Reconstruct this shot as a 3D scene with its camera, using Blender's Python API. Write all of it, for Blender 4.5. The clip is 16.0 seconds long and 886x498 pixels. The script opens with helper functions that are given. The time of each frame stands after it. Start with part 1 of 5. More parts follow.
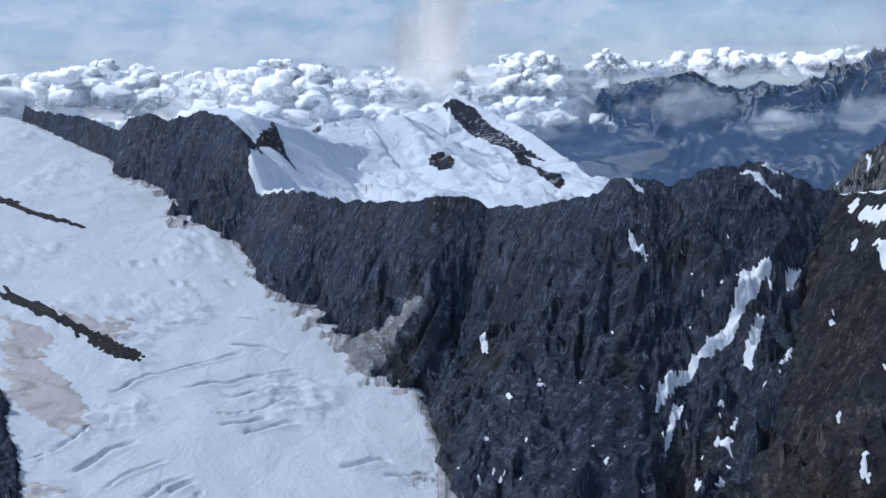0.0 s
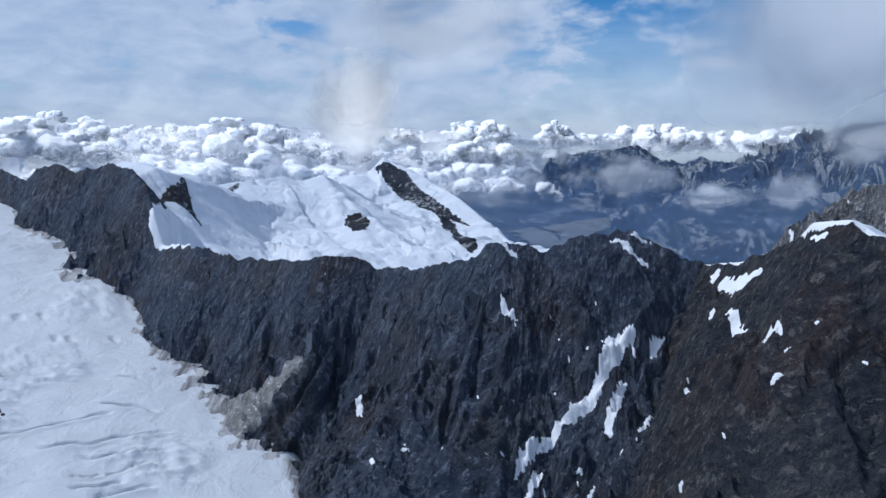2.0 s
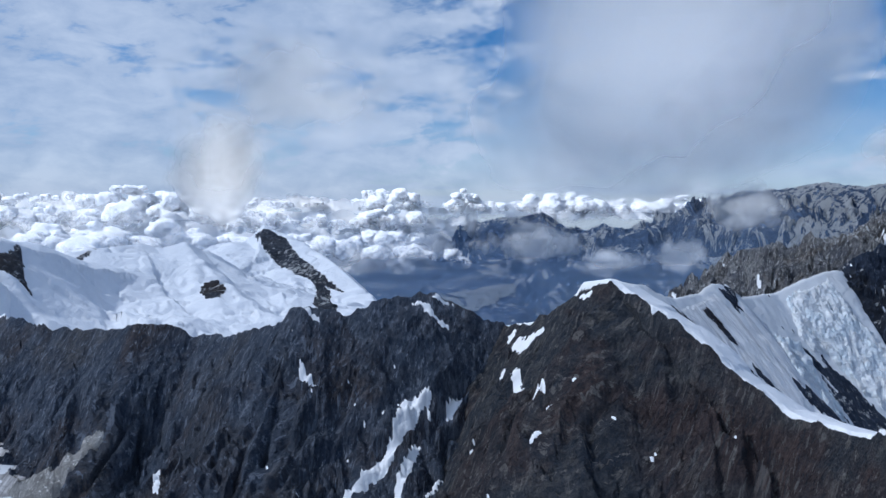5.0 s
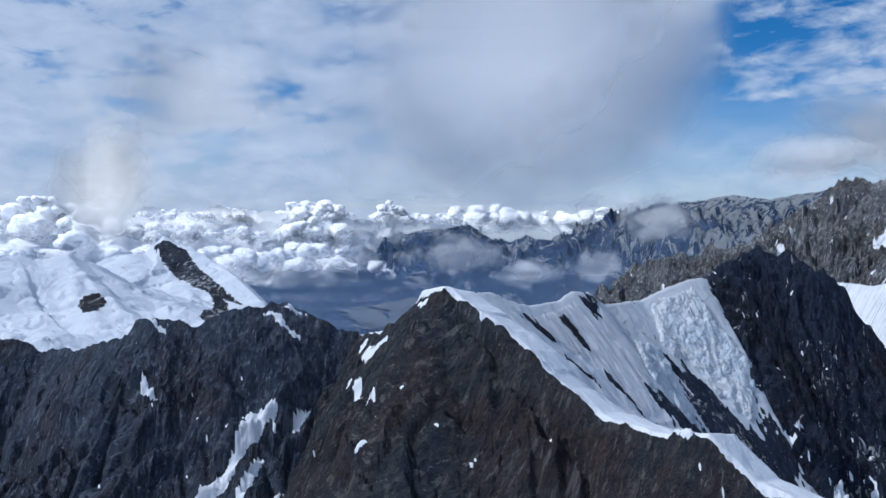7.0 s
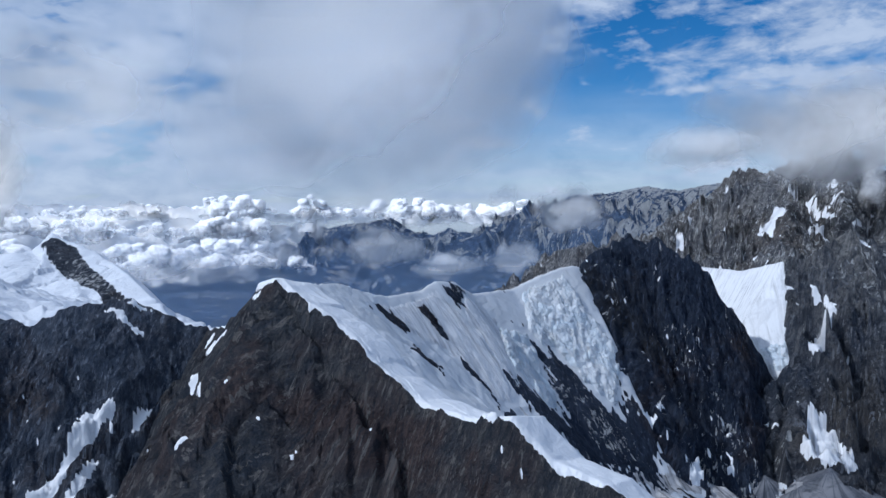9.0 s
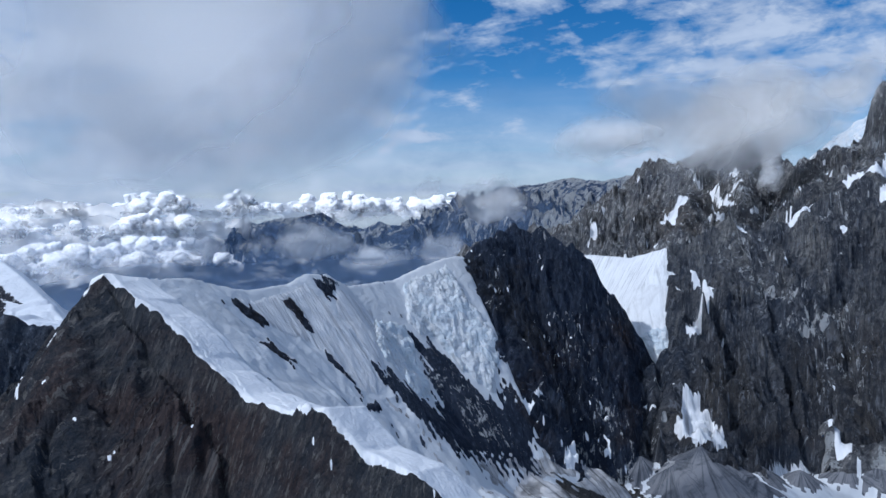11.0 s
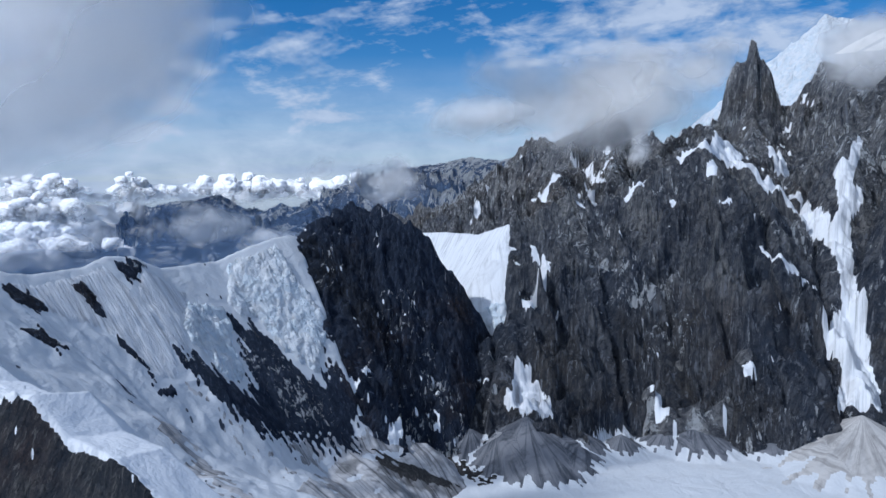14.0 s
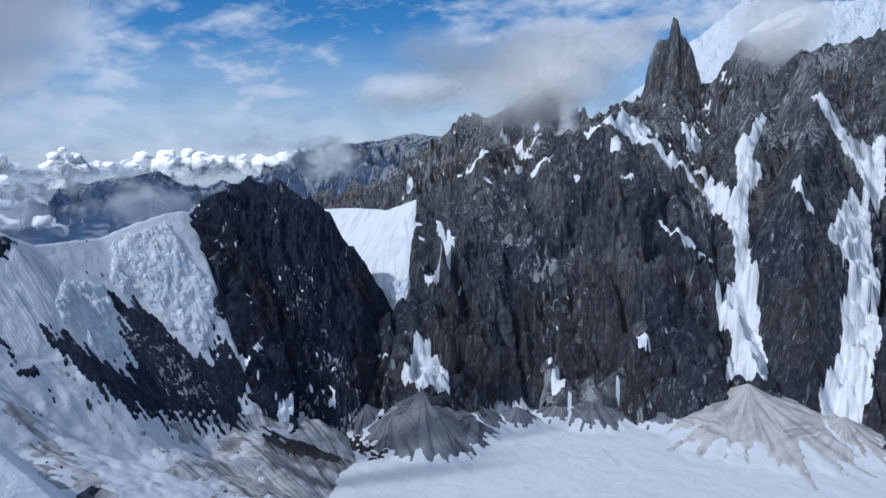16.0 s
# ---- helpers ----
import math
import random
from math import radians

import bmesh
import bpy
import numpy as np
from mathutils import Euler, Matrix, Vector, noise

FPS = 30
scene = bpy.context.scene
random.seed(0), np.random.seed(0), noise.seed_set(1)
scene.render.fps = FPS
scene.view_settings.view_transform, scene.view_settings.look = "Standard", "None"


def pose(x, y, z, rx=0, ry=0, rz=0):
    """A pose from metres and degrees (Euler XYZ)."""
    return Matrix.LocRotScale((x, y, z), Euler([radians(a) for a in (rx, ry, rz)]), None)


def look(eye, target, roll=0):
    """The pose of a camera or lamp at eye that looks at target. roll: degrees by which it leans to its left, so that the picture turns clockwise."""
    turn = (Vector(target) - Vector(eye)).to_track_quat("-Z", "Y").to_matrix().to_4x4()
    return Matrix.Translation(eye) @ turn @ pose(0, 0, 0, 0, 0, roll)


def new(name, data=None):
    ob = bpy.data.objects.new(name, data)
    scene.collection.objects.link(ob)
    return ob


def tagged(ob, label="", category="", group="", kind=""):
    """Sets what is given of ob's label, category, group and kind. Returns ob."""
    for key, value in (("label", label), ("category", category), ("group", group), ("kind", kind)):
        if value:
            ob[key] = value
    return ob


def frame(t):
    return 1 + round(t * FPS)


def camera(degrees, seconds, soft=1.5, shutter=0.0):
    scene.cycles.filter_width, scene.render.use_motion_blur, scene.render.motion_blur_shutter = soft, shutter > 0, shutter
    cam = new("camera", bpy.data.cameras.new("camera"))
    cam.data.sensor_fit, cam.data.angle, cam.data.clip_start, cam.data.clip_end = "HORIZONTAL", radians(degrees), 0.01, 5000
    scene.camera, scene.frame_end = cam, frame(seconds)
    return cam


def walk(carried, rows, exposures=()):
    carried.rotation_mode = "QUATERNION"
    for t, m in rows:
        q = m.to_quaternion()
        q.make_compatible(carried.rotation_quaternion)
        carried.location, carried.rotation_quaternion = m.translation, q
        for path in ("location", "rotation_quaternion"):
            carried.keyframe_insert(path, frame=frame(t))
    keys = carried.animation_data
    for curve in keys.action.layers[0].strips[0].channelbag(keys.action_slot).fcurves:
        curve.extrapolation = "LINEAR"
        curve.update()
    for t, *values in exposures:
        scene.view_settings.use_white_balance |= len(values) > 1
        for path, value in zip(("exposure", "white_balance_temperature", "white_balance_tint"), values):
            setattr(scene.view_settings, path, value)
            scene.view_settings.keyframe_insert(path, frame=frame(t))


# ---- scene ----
cam = camera(61.7, 16.0)
METRES, EYE, TILT, LEAN, TURN = 300.0, 420.0, -14.2, 1.3, 0.0
ROWS = [
    (0.0, 0.0, 0.0, 0.0, 0.0, 0.0, -0.0),
    (0.5, 0.0324, 0.0015, -0.0003, -0.71, 1.39, -0.17),
    (1.0, 0.064, 0.0008, -0.0009, -1.6, 2.7, -0.64),
    (1.5, 0.0954, 0.0, -0.0013, -2.64, 3.87, -1.17),
    (2.0, 0.127, -0.0003, -0.0015, -3.6, 4.92, -1.4),
    (2.5, 0.1586, -0.0017, -0.0019, -4.43, 5.89, -1.31),
    (3.0, 0.19, -0.0036, -0.0025, -5.28, 6.82, -1.14),
    (3.5, 0.2213, -0.0059, -0.003, -6.22, 7.79, -0.9),
    (4.0, 0.2524, -0.0092, -0.0038, -7.26, 8.81, -0.59),
    (6.5, 0.4067, -0.0313, -0.0093, -13.46, 10.99, 1.03),
    (7.0, 0.4368, -0.0378, -0.0113, -14.75, 11.08, 1.29),
    (7.5, 0.4658, -0.0451, -0.0131, -16.09, 11.13, 1.56),
    (8.0, 0.4956, -0.0532, -0.0152, -17.54, 11.07, 2.04),
    (8.5, 0.5256, -0.0611, -0.0177, -18.83, 10.79, 2.66),
    (9.0, 0.555, -0.0706, -0.0203, -19.97, 10.39, 3.19),
    (9.5, 0.5845, -0.0799, -0.023, -21.18, 10.09, 3.6),
    (12.0, 0.73, -0.1349, -0.0395, -26.71, 9.13, 5.82),
    (12.5, 0.7582, -0.1475, -0.0434, -27.8, 8.81, 6.04),
    (13.0, 0.7863, -0.1605, -0.0474, -28.95, 8.38, 6.31),
    (13.5, 0.8147, -0.1731, -0.0517, -30.07, 7.88, 6.68),
    (14.0, 0.8423, -0.1868, -0.0561, -31.06, 7.36, 7.06),
    (14.5, 0.8697, -0.2015, -0.0607, -31.94, 6.79, 7.33),
    (15.0, 0.8967, -0.2166, -0.0653, -32.82, 6.13, 7.48),
    (15.5, 0.9236, -0.2314, -0.0705, -33.78, 5.52, 7.61),
    (16.0, 0.9501, -0.2466, -0.0757, -34.76, 5.12, 7.77),
]
walk(cam, [(t, pose(0, 0, EYE, TILT, LEAN, TURN) @ pose(METRES * x, METRES * y, METRES * z, 90 + pitch, roll, yaw)) for t, x, y, z, yaw, pitch, roll in ROWS],
     [(0.0, -0.08, 5500, 10), (16.0, -0.08, 5500, 10)])

# ---- world, sun ----
SUN_TO = Vector((-0.72, 0.12, 0.75)).normalized()
elev, azim = math.asin(SUN_TO.z), math.atan2(SUN_TO.x, SUN_TO.y)
sun = new("sun", bpy.data.lights.new("sun", "SUN"))
sun.data.energy, sun.data.angle, sun.data.color = 2.35, radians(1.5), (1.0, 0.96, 0.9)
sun.matrix_world = look(SUN_TO * 900, (0, 0, 0))


class Nodes:
    """Short way to wire a node tree."""

    def __init__(self, tree):
        self.t = tree
        tree.nodes.clear()

    def add(self, kind, ins=(), **props):
        n = self.t.nodes.new(kind)
        for k, v in props.items():
            setattr(n, k, v)
        for k, v in dict(ins).items():
            if isinstance(v, bpy.types.NodeSocket):
                self.t.links.new(v, n.inputs[k])
            else:
                n.inputs[k].default_value = v
        return n

    def math(self, op, a, b=0.0, clamp=False):
        return self.add("ShaderNodeMath", {0: a, 1: b}, operation=op, use_clamp=clamp).outputs[0]

    def noise(self, vec, scale, detail=4.0, rough=0.5, warp=0.0):
        return self.add("ShaderNodeTexNoise", {"Vector": vec, "Scale": scale, "Detail": detail, "Roughness": rough, "Distortion": warp}).outputs[0]

    def ramp(self, fac, *stops):
        n = self.add("ShaderNodeValToRGB", {0: fac})
        e = n.color_ramp.elements
        while len(e) < len(stops):
            e.new(0.5)
        for el, (p, c) in zip(e, stops):
            el.position, el.color = p, (*c, 1) if not isinstance(c, (int, float)) else (c, c, c, 1)
        return n.outputs[0]

    def mix(self, fac, a, b):
        n = self.add("ShaderNodeMix", data_type="RGBA")
        for k, v in ((0, fac), (6, a), (7, b)):
            if isinstance(v, bpy.types.NodeSocket):
                self.t.links.new(v, n.inputs[k])
            else:
                n.inputs[k].default_value = v if k == 0 else (*v, 1)
        return n.outputs[2]

    def scaled(self, vec, x, y, z, rz=0.0):
        n = self.add("ShaderNodeMapping", {0: vec})
        n.inputs["Scale"].default_value, n.inputs["Rotation"].default_value = (x, y, z), (0, 0, rz)
        return n.outputs[0]

    def turned(self, vec, angle, across, down):
        n = self.add("ShaderNodeMapping", {0: vec}, vector_type="TEXTURE")
        n.inputs["Scale"].default_value, n.inputs["Rotation"].default_value = (1 / across, 1 / down, 1.0), (0, 0, angle)
        return n.outputs[0]


world = bpy.data.worlds.new("sky")
scene.world = world
world.use_nodes = True
w = Nodes(world.node_tree)
sky = w.add("ShaderNodeTexSky", sky_type="NISHITA", sun_disc=False, sun_elevation=elev, sun_rotation=azim, altitude=2500.0, air_density=1.0, dust_density=0.4, ozone_density=2.0)
way = w.add("ShaderNodeTexCoord").outputs["Generated"]
xyz = w.add("ShaderNodeSeparateXYZ", {0: way})
up = w.math("MAXIMUM", xyz.outputs[2], 0.0)
slant = w.add("ShaderNodeCombineXYZ", {0: xyz.outputs[0], 1: xyz.outputs[1], 2: w.math("SUBTRACT", xyz.outputs[2], w.math("MULTIPLY", xyz.outputs[0], 0.22))}).outputs[0]
veil = w.noise(w.scaled(way, 3.2, 3.2, 6.0), 1.0, 5.0, 0.55, 0.4)
fleece = w.noise(w.scaled(way, 13.0, 13.0, 30.0), 1.0, 5.0, 0.6, 0.25)
streak = w.noise(w.scaled(slant, 5.0, 5.0, 26.0), 1.0, 6.0, 0.62, 0.4)
side = w.ramp(w.math("ADD", w.math("MULTIPLY", xyz.outputs[0], 0.5), 0.5), (0.3, 0.62), (0.55, 0.5), (0.64, 0.16), (0.76, 0.08), (0.88, 0.3))
cover = w.math("ADD", w.math("ADD", w.math("MULTIPLY", veil, 0.55), w.math("MULTIPLY", side, 0.5)), w.math("ADD", w.math("MULTIPLY", fleece, 0.75), w.math("MULTIPLY", streak, 0.6)))
cloud = w.ramp(w.math("MULTIPLY", cover, 0.7), (0.69, 0.0), (0.83, 0.92))
bands = w.noise(w.scaled(way, 2.0, 2.0, 46.0), 1.0, 5.0, 0.6, 0.6)
low = w.ramp(up, (0.0, 1.0), (0.05, 0.8), (0.16, 0.0))
cloud = w.math("MAXIMUM", cloud, w.math("MULTIPLY", low, w.ramp(bands, (0.36, 0.7), (0.56, 0.95))))
pale = w.mix(w.ramp(fleece, (0.32, 0.0), (0.68, 1.0)), (3.9, 4.7, 6.0), (6.2, 6.7, 7.5))
deep = w.add("ShaderNodeHueSaturation", {"Saturation": 1.4, "Value": 0.95, "Color": sky.outputs[0]}).outputs[0]
w.add("ShaderNodeOutputWorld", {0: w.add("ShaderNodeBackground", {0: w.mix(cloud, deep, pale), 1: 0.095}).outputs[0]})


# ---- materials ----
def material(name):
    m = bpy.data.materials.new(name)
    m.use_nodes = True
    return m, Nodes(m.node_tree)


def finish(n, color, rough, height=None, dist=1.0, strength=0.6, spec=0.3):
    ins = {"Base Color": color, "Roughness": rough, "Specular IOR Level": spec}
    if height is not None:
        ins["Normal"] = n.add("ShaderNodeBump", {"Height": height, "Distance": dist, "Strength": strength}).outputs[0]
    n.add("ShaderNodeOutputMaterial", {0: n.add("ShaderNodeBsdfPrincipled", ins).outputs[0]})


def place(n):
    return n.add("ShaderNodeNewGeometry").outputs["Position"]


def lie(n):
    """Where a place lies on its slope: metres along the crest and down from it."""
    return n.add("ShaderNodeAttribute", attribute_name="lie").outputs["Vector"]


def rock(name, dark, light, tint, speck=0.0, size=1.0, cracks=0.6, snowy=0.0, rust=(0.11, 0.075, 0.06), high=None, rusty=0.54):
    """Broken mountain rock: angular facets, dipping beds, fine grit, patches of other tints, pale scree streaks and snow in the hollows.
    high: heights between which it gives way to another rock, and the two tones of that."""
    m, n = material(name)
    p, q = place(n), lie(n)
    shift = n.add("ShaderNodeTexNoise", {"Vector": p, "Scale": 0.16 / size, "Detail": 5.0, "Roughness": 0.62}).outputs["Color"]
    bent = n.add("ShaderNodeVectorMath", {0: n.add("ShaderNodeVectorMath", {0: shift, "Scale": 9.0 * size}, operation="SCALE").outputs[0], 1: p}, operation="ADD").outputs[0]
    bent = n.scaled(bent, 1.0, 1.0, 0.55)
    big = n.add("ShaderNodeTexVoronoi", {"Vector": bent, "Scale": 0.11 / size})
    small = n.add("ShaderNodeTexVoronoi", {"Vector": bent, "Scale": 0.42 / size})
    flutes = n.noise(n.scaled(q, 0.05 / size, 0.028 / size, 1.0), 1.0, 9.0, 0.68, 0.6)
    beds = n.noise(n.turned(q, 0.8, 0.34 / size, 0.05 / size), 1.0, 6.0, 0.66, 0.5)
    grain = n.noise(p, 0.2 / size, 9.0, 0.74, 0.3)
    grit = n.noise(p, 1.7 / size, 6.0, 0.8)
    wide, other = n.noise(p, 0.013 / size, 5.0, 0.62, 0.6), n.noise(p, 0.02 / size, 5.0, 0.64, 0.6)
    one = n.add("ShaderNodeSeparateColor", {0: big.outputs["Color"]}).outputs[0]
    two = n.add("ShaderNodeSeparateColor", {0: small.outputs["Color"]}).outputs[0]
    tone = n.math("ADD", n.math("ADD", n.math("MULTIPLY", one, 0.05), n.math("MULTIPLY", two, 0.06)), n.math("ADD", n.math("MULTIPLY", beds, 0.22), n.math("ADD", n.math("MULTIPLY", grain, 0.35), n.math("MULTIPLY", flutes, 0.32))))
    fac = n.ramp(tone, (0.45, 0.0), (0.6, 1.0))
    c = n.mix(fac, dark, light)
    c = n.mix(n.ramp(wide, (0.48, 0.0), (0.66, 0.8)), c, n.mix(fac, tuple(v * 0.55 for v in tint), tint))
    c = n.mix(n.ramp(other, (rusty, 0.0), (rusty + 0.16, 0.7)), c, n.mix(fac, tuple(v * 0.5 for v in rust), rust))
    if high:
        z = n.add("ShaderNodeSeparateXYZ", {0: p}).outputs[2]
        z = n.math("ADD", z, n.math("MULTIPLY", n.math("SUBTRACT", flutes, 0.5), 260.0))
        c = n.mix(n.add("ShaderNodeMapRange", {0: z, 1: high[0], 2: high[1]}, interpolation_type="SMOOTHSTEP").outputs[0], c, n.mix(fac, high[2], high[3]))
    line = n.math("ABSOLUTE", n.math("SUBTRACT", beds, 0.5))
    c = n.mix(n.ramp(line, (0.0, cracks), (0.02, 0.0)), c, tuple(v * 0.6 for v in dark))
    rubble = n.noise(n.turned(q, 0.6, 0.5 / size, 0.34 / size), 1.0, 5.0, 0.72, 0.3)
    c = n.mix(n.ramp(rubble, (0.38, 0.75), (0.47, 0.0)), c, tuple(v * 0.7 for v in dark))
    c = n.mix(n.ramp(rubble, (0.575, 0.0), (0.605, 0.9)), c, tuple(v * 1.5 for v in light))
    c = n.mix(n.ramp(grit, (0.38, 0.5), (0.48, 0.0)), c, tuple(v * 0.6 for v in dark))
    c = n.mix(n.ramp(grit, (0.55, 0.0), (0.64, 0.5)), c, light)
    if speck:
        runs = n.math("ADD", n.math("MULTIPLY", n.noise(n.scaled(q, 0.4 / size, 0.18 / size, 1.0), 1.0, 6.0, 0.74, 0.3), 0.6), n.math("MULTIPLY", n.noise(p, 0.05 / size, 4.0, 0.6), 0.4))
        c = n.mix(n.ramp(runs, (0.56, 0.0), (0.6, speck * 0.8)), c, tuple(min(0.6, v * 1.7) for v in light))
    if snowy:
        patches = n.math("ADD", n.noise(n.scaled(q, 0.3 / size, 0.26 / size, 1.0), 1.0, 6.0, 0.76, 0.3), n.math("MULTIPLY", n.math("SUBTRACT", n.noise(p, 0.03 / size, 3.0), 0.5), 0.5))
        if high:
            patches = n.math("ADD", patches, n.add("ShaderNodeMapRange", {0: z, 1: high[0], 2: high[1] + 60.0, 3: 0.0, 4: 0.09}).outputs[0])
        c = n.mix(n.ramp(patches, (0.735 - snowy, 0.0), (0.755 - snowy, 0.95)), c, (0.76, 0.78, 0.8))
    h = n.math("ADD", n.math("ADD", n.math("MULTIPLY", big.outputs["Distance"], 2.4), n.math("MULTIPLY", small.outputs["Distance"], 0.9)),
               n.math("ADD", n.math("ADD", n.math("MULTIPLY", grain, 6.0), n.math("ADD", n.math("MULTIPLY", rubble, 1.6), n.math("MULTIPLY", grit, 0.6))), n.math("ADD", n.math("MULTIPLY", flutes, 5.0), n.math("MULTIPLY", beds, 2.2))))
    finish(n, c, 0.9, h, 2.0 * size, 1.0, 0.2)
    return m


def snow(name, base, dirt, amount, size=1.0, grooves=0.0, streaks=0.0, fall=None, gap=2.0):
    """Old snow: soft hollows, fine crust, dust; grooves: melt runnels down the slope, darker where they dip; streaks:
    dirt washed down it.
    """
    m, n = material(name)
    p, q = place(n), lie(n)
    soft = n.noise(p, 0.06 / size, 5.0, 0.55, 0.5)
    crust = n.noise(p, 0.8 / size, 5.0, 0.6)
    dust = n.noise(n.scaled(p, 0.03 / size, 0.05 / size, 0.02 / size), 1.0, 7.0, 0.65, 0.8)
    c = n.mix(n.ramp(dust, (0.5, 0.0), (0.75, amount)), base, dirt)
    h = n.math("ADD", n.math("MULTIPLY", soft, 3.0), n.math("MULTIPLY", crust, 0.35))
    if grooves:
        run = n.scaled(q, 1 / gap, 0.03, 1.0) if fall is None else n.turned(n.scaled(p, 1.0, 1.0, 0.0), fall, 1 / gap, 0.03)
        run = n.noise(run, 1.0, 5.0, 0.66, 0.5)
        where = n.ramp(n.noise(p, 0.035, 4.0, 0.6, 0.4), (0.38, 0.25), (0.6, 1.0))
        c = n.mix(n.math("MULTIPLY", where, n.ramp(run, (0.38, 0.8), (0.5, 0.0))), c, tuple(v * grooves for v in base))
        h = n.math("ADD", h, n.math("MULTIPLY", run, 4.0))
    if streaks:
        wash = n.noise(n.scaled(q, 0.28, 0.014, 1.0), 1.0, 6.0, 0.66, 0.5)
        c = n.mix(n.ramp(wash, (0.47, 0.0), (0.62, streaks)), c, dirt)
    finish(n, c, 0.7, h, 1.3 * size, 0.55, 0.25)
    return m


# the rocks' dark tones are tinted blue and lifted to stand for haze
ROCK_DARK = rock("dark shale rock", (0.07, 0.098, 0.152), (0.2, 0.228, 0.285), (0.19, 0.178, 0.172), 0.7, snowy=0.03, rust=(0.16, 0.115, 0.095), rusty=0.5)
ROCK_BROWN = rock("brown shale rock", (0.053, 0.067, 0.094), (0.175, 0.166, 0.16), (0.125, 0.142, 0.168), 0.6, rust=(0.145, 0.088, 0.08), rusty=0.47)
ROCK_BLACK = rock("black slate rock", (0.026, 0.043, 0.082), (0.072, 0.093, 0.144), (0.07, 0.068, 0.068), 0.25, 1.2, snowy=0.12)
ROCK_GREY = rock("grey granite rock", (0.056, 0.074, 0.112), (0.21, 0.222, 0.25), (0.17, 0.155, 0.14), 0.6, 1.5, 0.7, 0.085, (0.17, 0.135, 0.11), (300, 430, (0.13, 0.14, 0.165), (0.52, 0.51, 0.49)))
# granite paled further in its base colour for the haze over the massif
ROCK_PALE = rock("pale hazed granite rock", (0.13, 0.142, 0.175), (0.5, 0.495, 0.49), (0.33, 0.3, 0.27), 0.4, 2.0, 0.7, 0.14, (0.32, 0.27, 0.22))
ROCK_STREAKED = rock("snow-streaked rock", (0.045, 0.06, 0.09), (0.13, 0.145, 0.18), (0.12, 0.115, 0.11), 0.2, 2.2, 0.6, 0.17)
# distant rock: the blue of the haze is mixed into its base colour
ROCK_FAR = rock("haze-tinted distant rock", (0.07, 0.115, 0.225), (0.17, 0.255, 0.43), (0.11, 0.17, 0.3), 0.0, 9.0, 0.3, 0.165, (0.09, 0.13, 0.22), (80, 420, (0.07, 0.115, 0.225), (0.18, 0.265, 0.44)))
SNOW = snow("old snow", (0.66, 0.68, 0.705), (0.45, 0.43, 0.4), 0.25)
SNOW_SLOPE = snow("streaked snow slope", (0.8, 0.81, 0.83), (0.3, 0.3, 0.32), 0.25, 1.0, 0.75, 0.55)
SNOW_CLEAN = snow("clean snow", (0.82, 0.835, 0.86), (0.6, 0.6, 0.62), 0.2)
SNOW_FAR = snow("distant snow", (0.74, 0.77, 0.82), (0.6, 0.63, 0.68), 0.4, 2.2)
SCREE = rock("grey scree", (0.11, 0.105, 0.1), (0.3, 0.285, 0.27), (0.2, 0.18, 0.16), 0.4, 0.6)
SCREE_PALE = rock("pale scree", (0.5, 0.49, 0.48), (0.82, 0.81, 0.79), (0.62, 0.59, 0.55), 0.0, 0.7, 0.3, 0.0, (0.4, 0.36, 0.31))
SCREE_DARK = rock("dark moraine rubble", (0.055, 0.056, 0.06), (0.14, 0.137, 0.138), (0.12, 0.108, 0.1), 0.1, 0.5)
DIRTY_ICE = snow("dust-stained ice", (0.54, 0.5, 0.47), (0.25, 0.22, 0.2), 0.9, 0.5)
GRIT = snow("grit-covered snow", (0.52, 0.51, 0.51), (0.12, 0.115, 0.115), 0.9, 0.35, 0.0, 0.85)
FAN = snow("avalanche debris", (0.55, 0.53, 0.51), (0.2, 0.185, 0.175), 0.7, 0.5, 0.0, 0.65)
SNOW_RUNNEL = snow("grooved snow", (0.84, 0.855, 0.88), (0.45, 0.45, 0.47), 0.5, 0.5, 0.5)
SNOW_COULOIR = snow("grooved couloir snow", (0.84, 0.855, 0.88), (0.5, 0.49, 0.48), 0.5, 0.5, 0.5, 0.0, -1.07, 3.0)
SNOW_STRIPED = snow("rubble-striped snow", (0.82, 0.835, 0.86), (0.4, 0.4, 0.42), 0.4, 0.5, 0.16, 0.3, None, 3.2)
SILT = rock("pale river silt", (0.45, 0.48, 0.5), (0.7, 0.72, 0.72), (0.2, 0.23, 0.26), 0.0, 12.0)


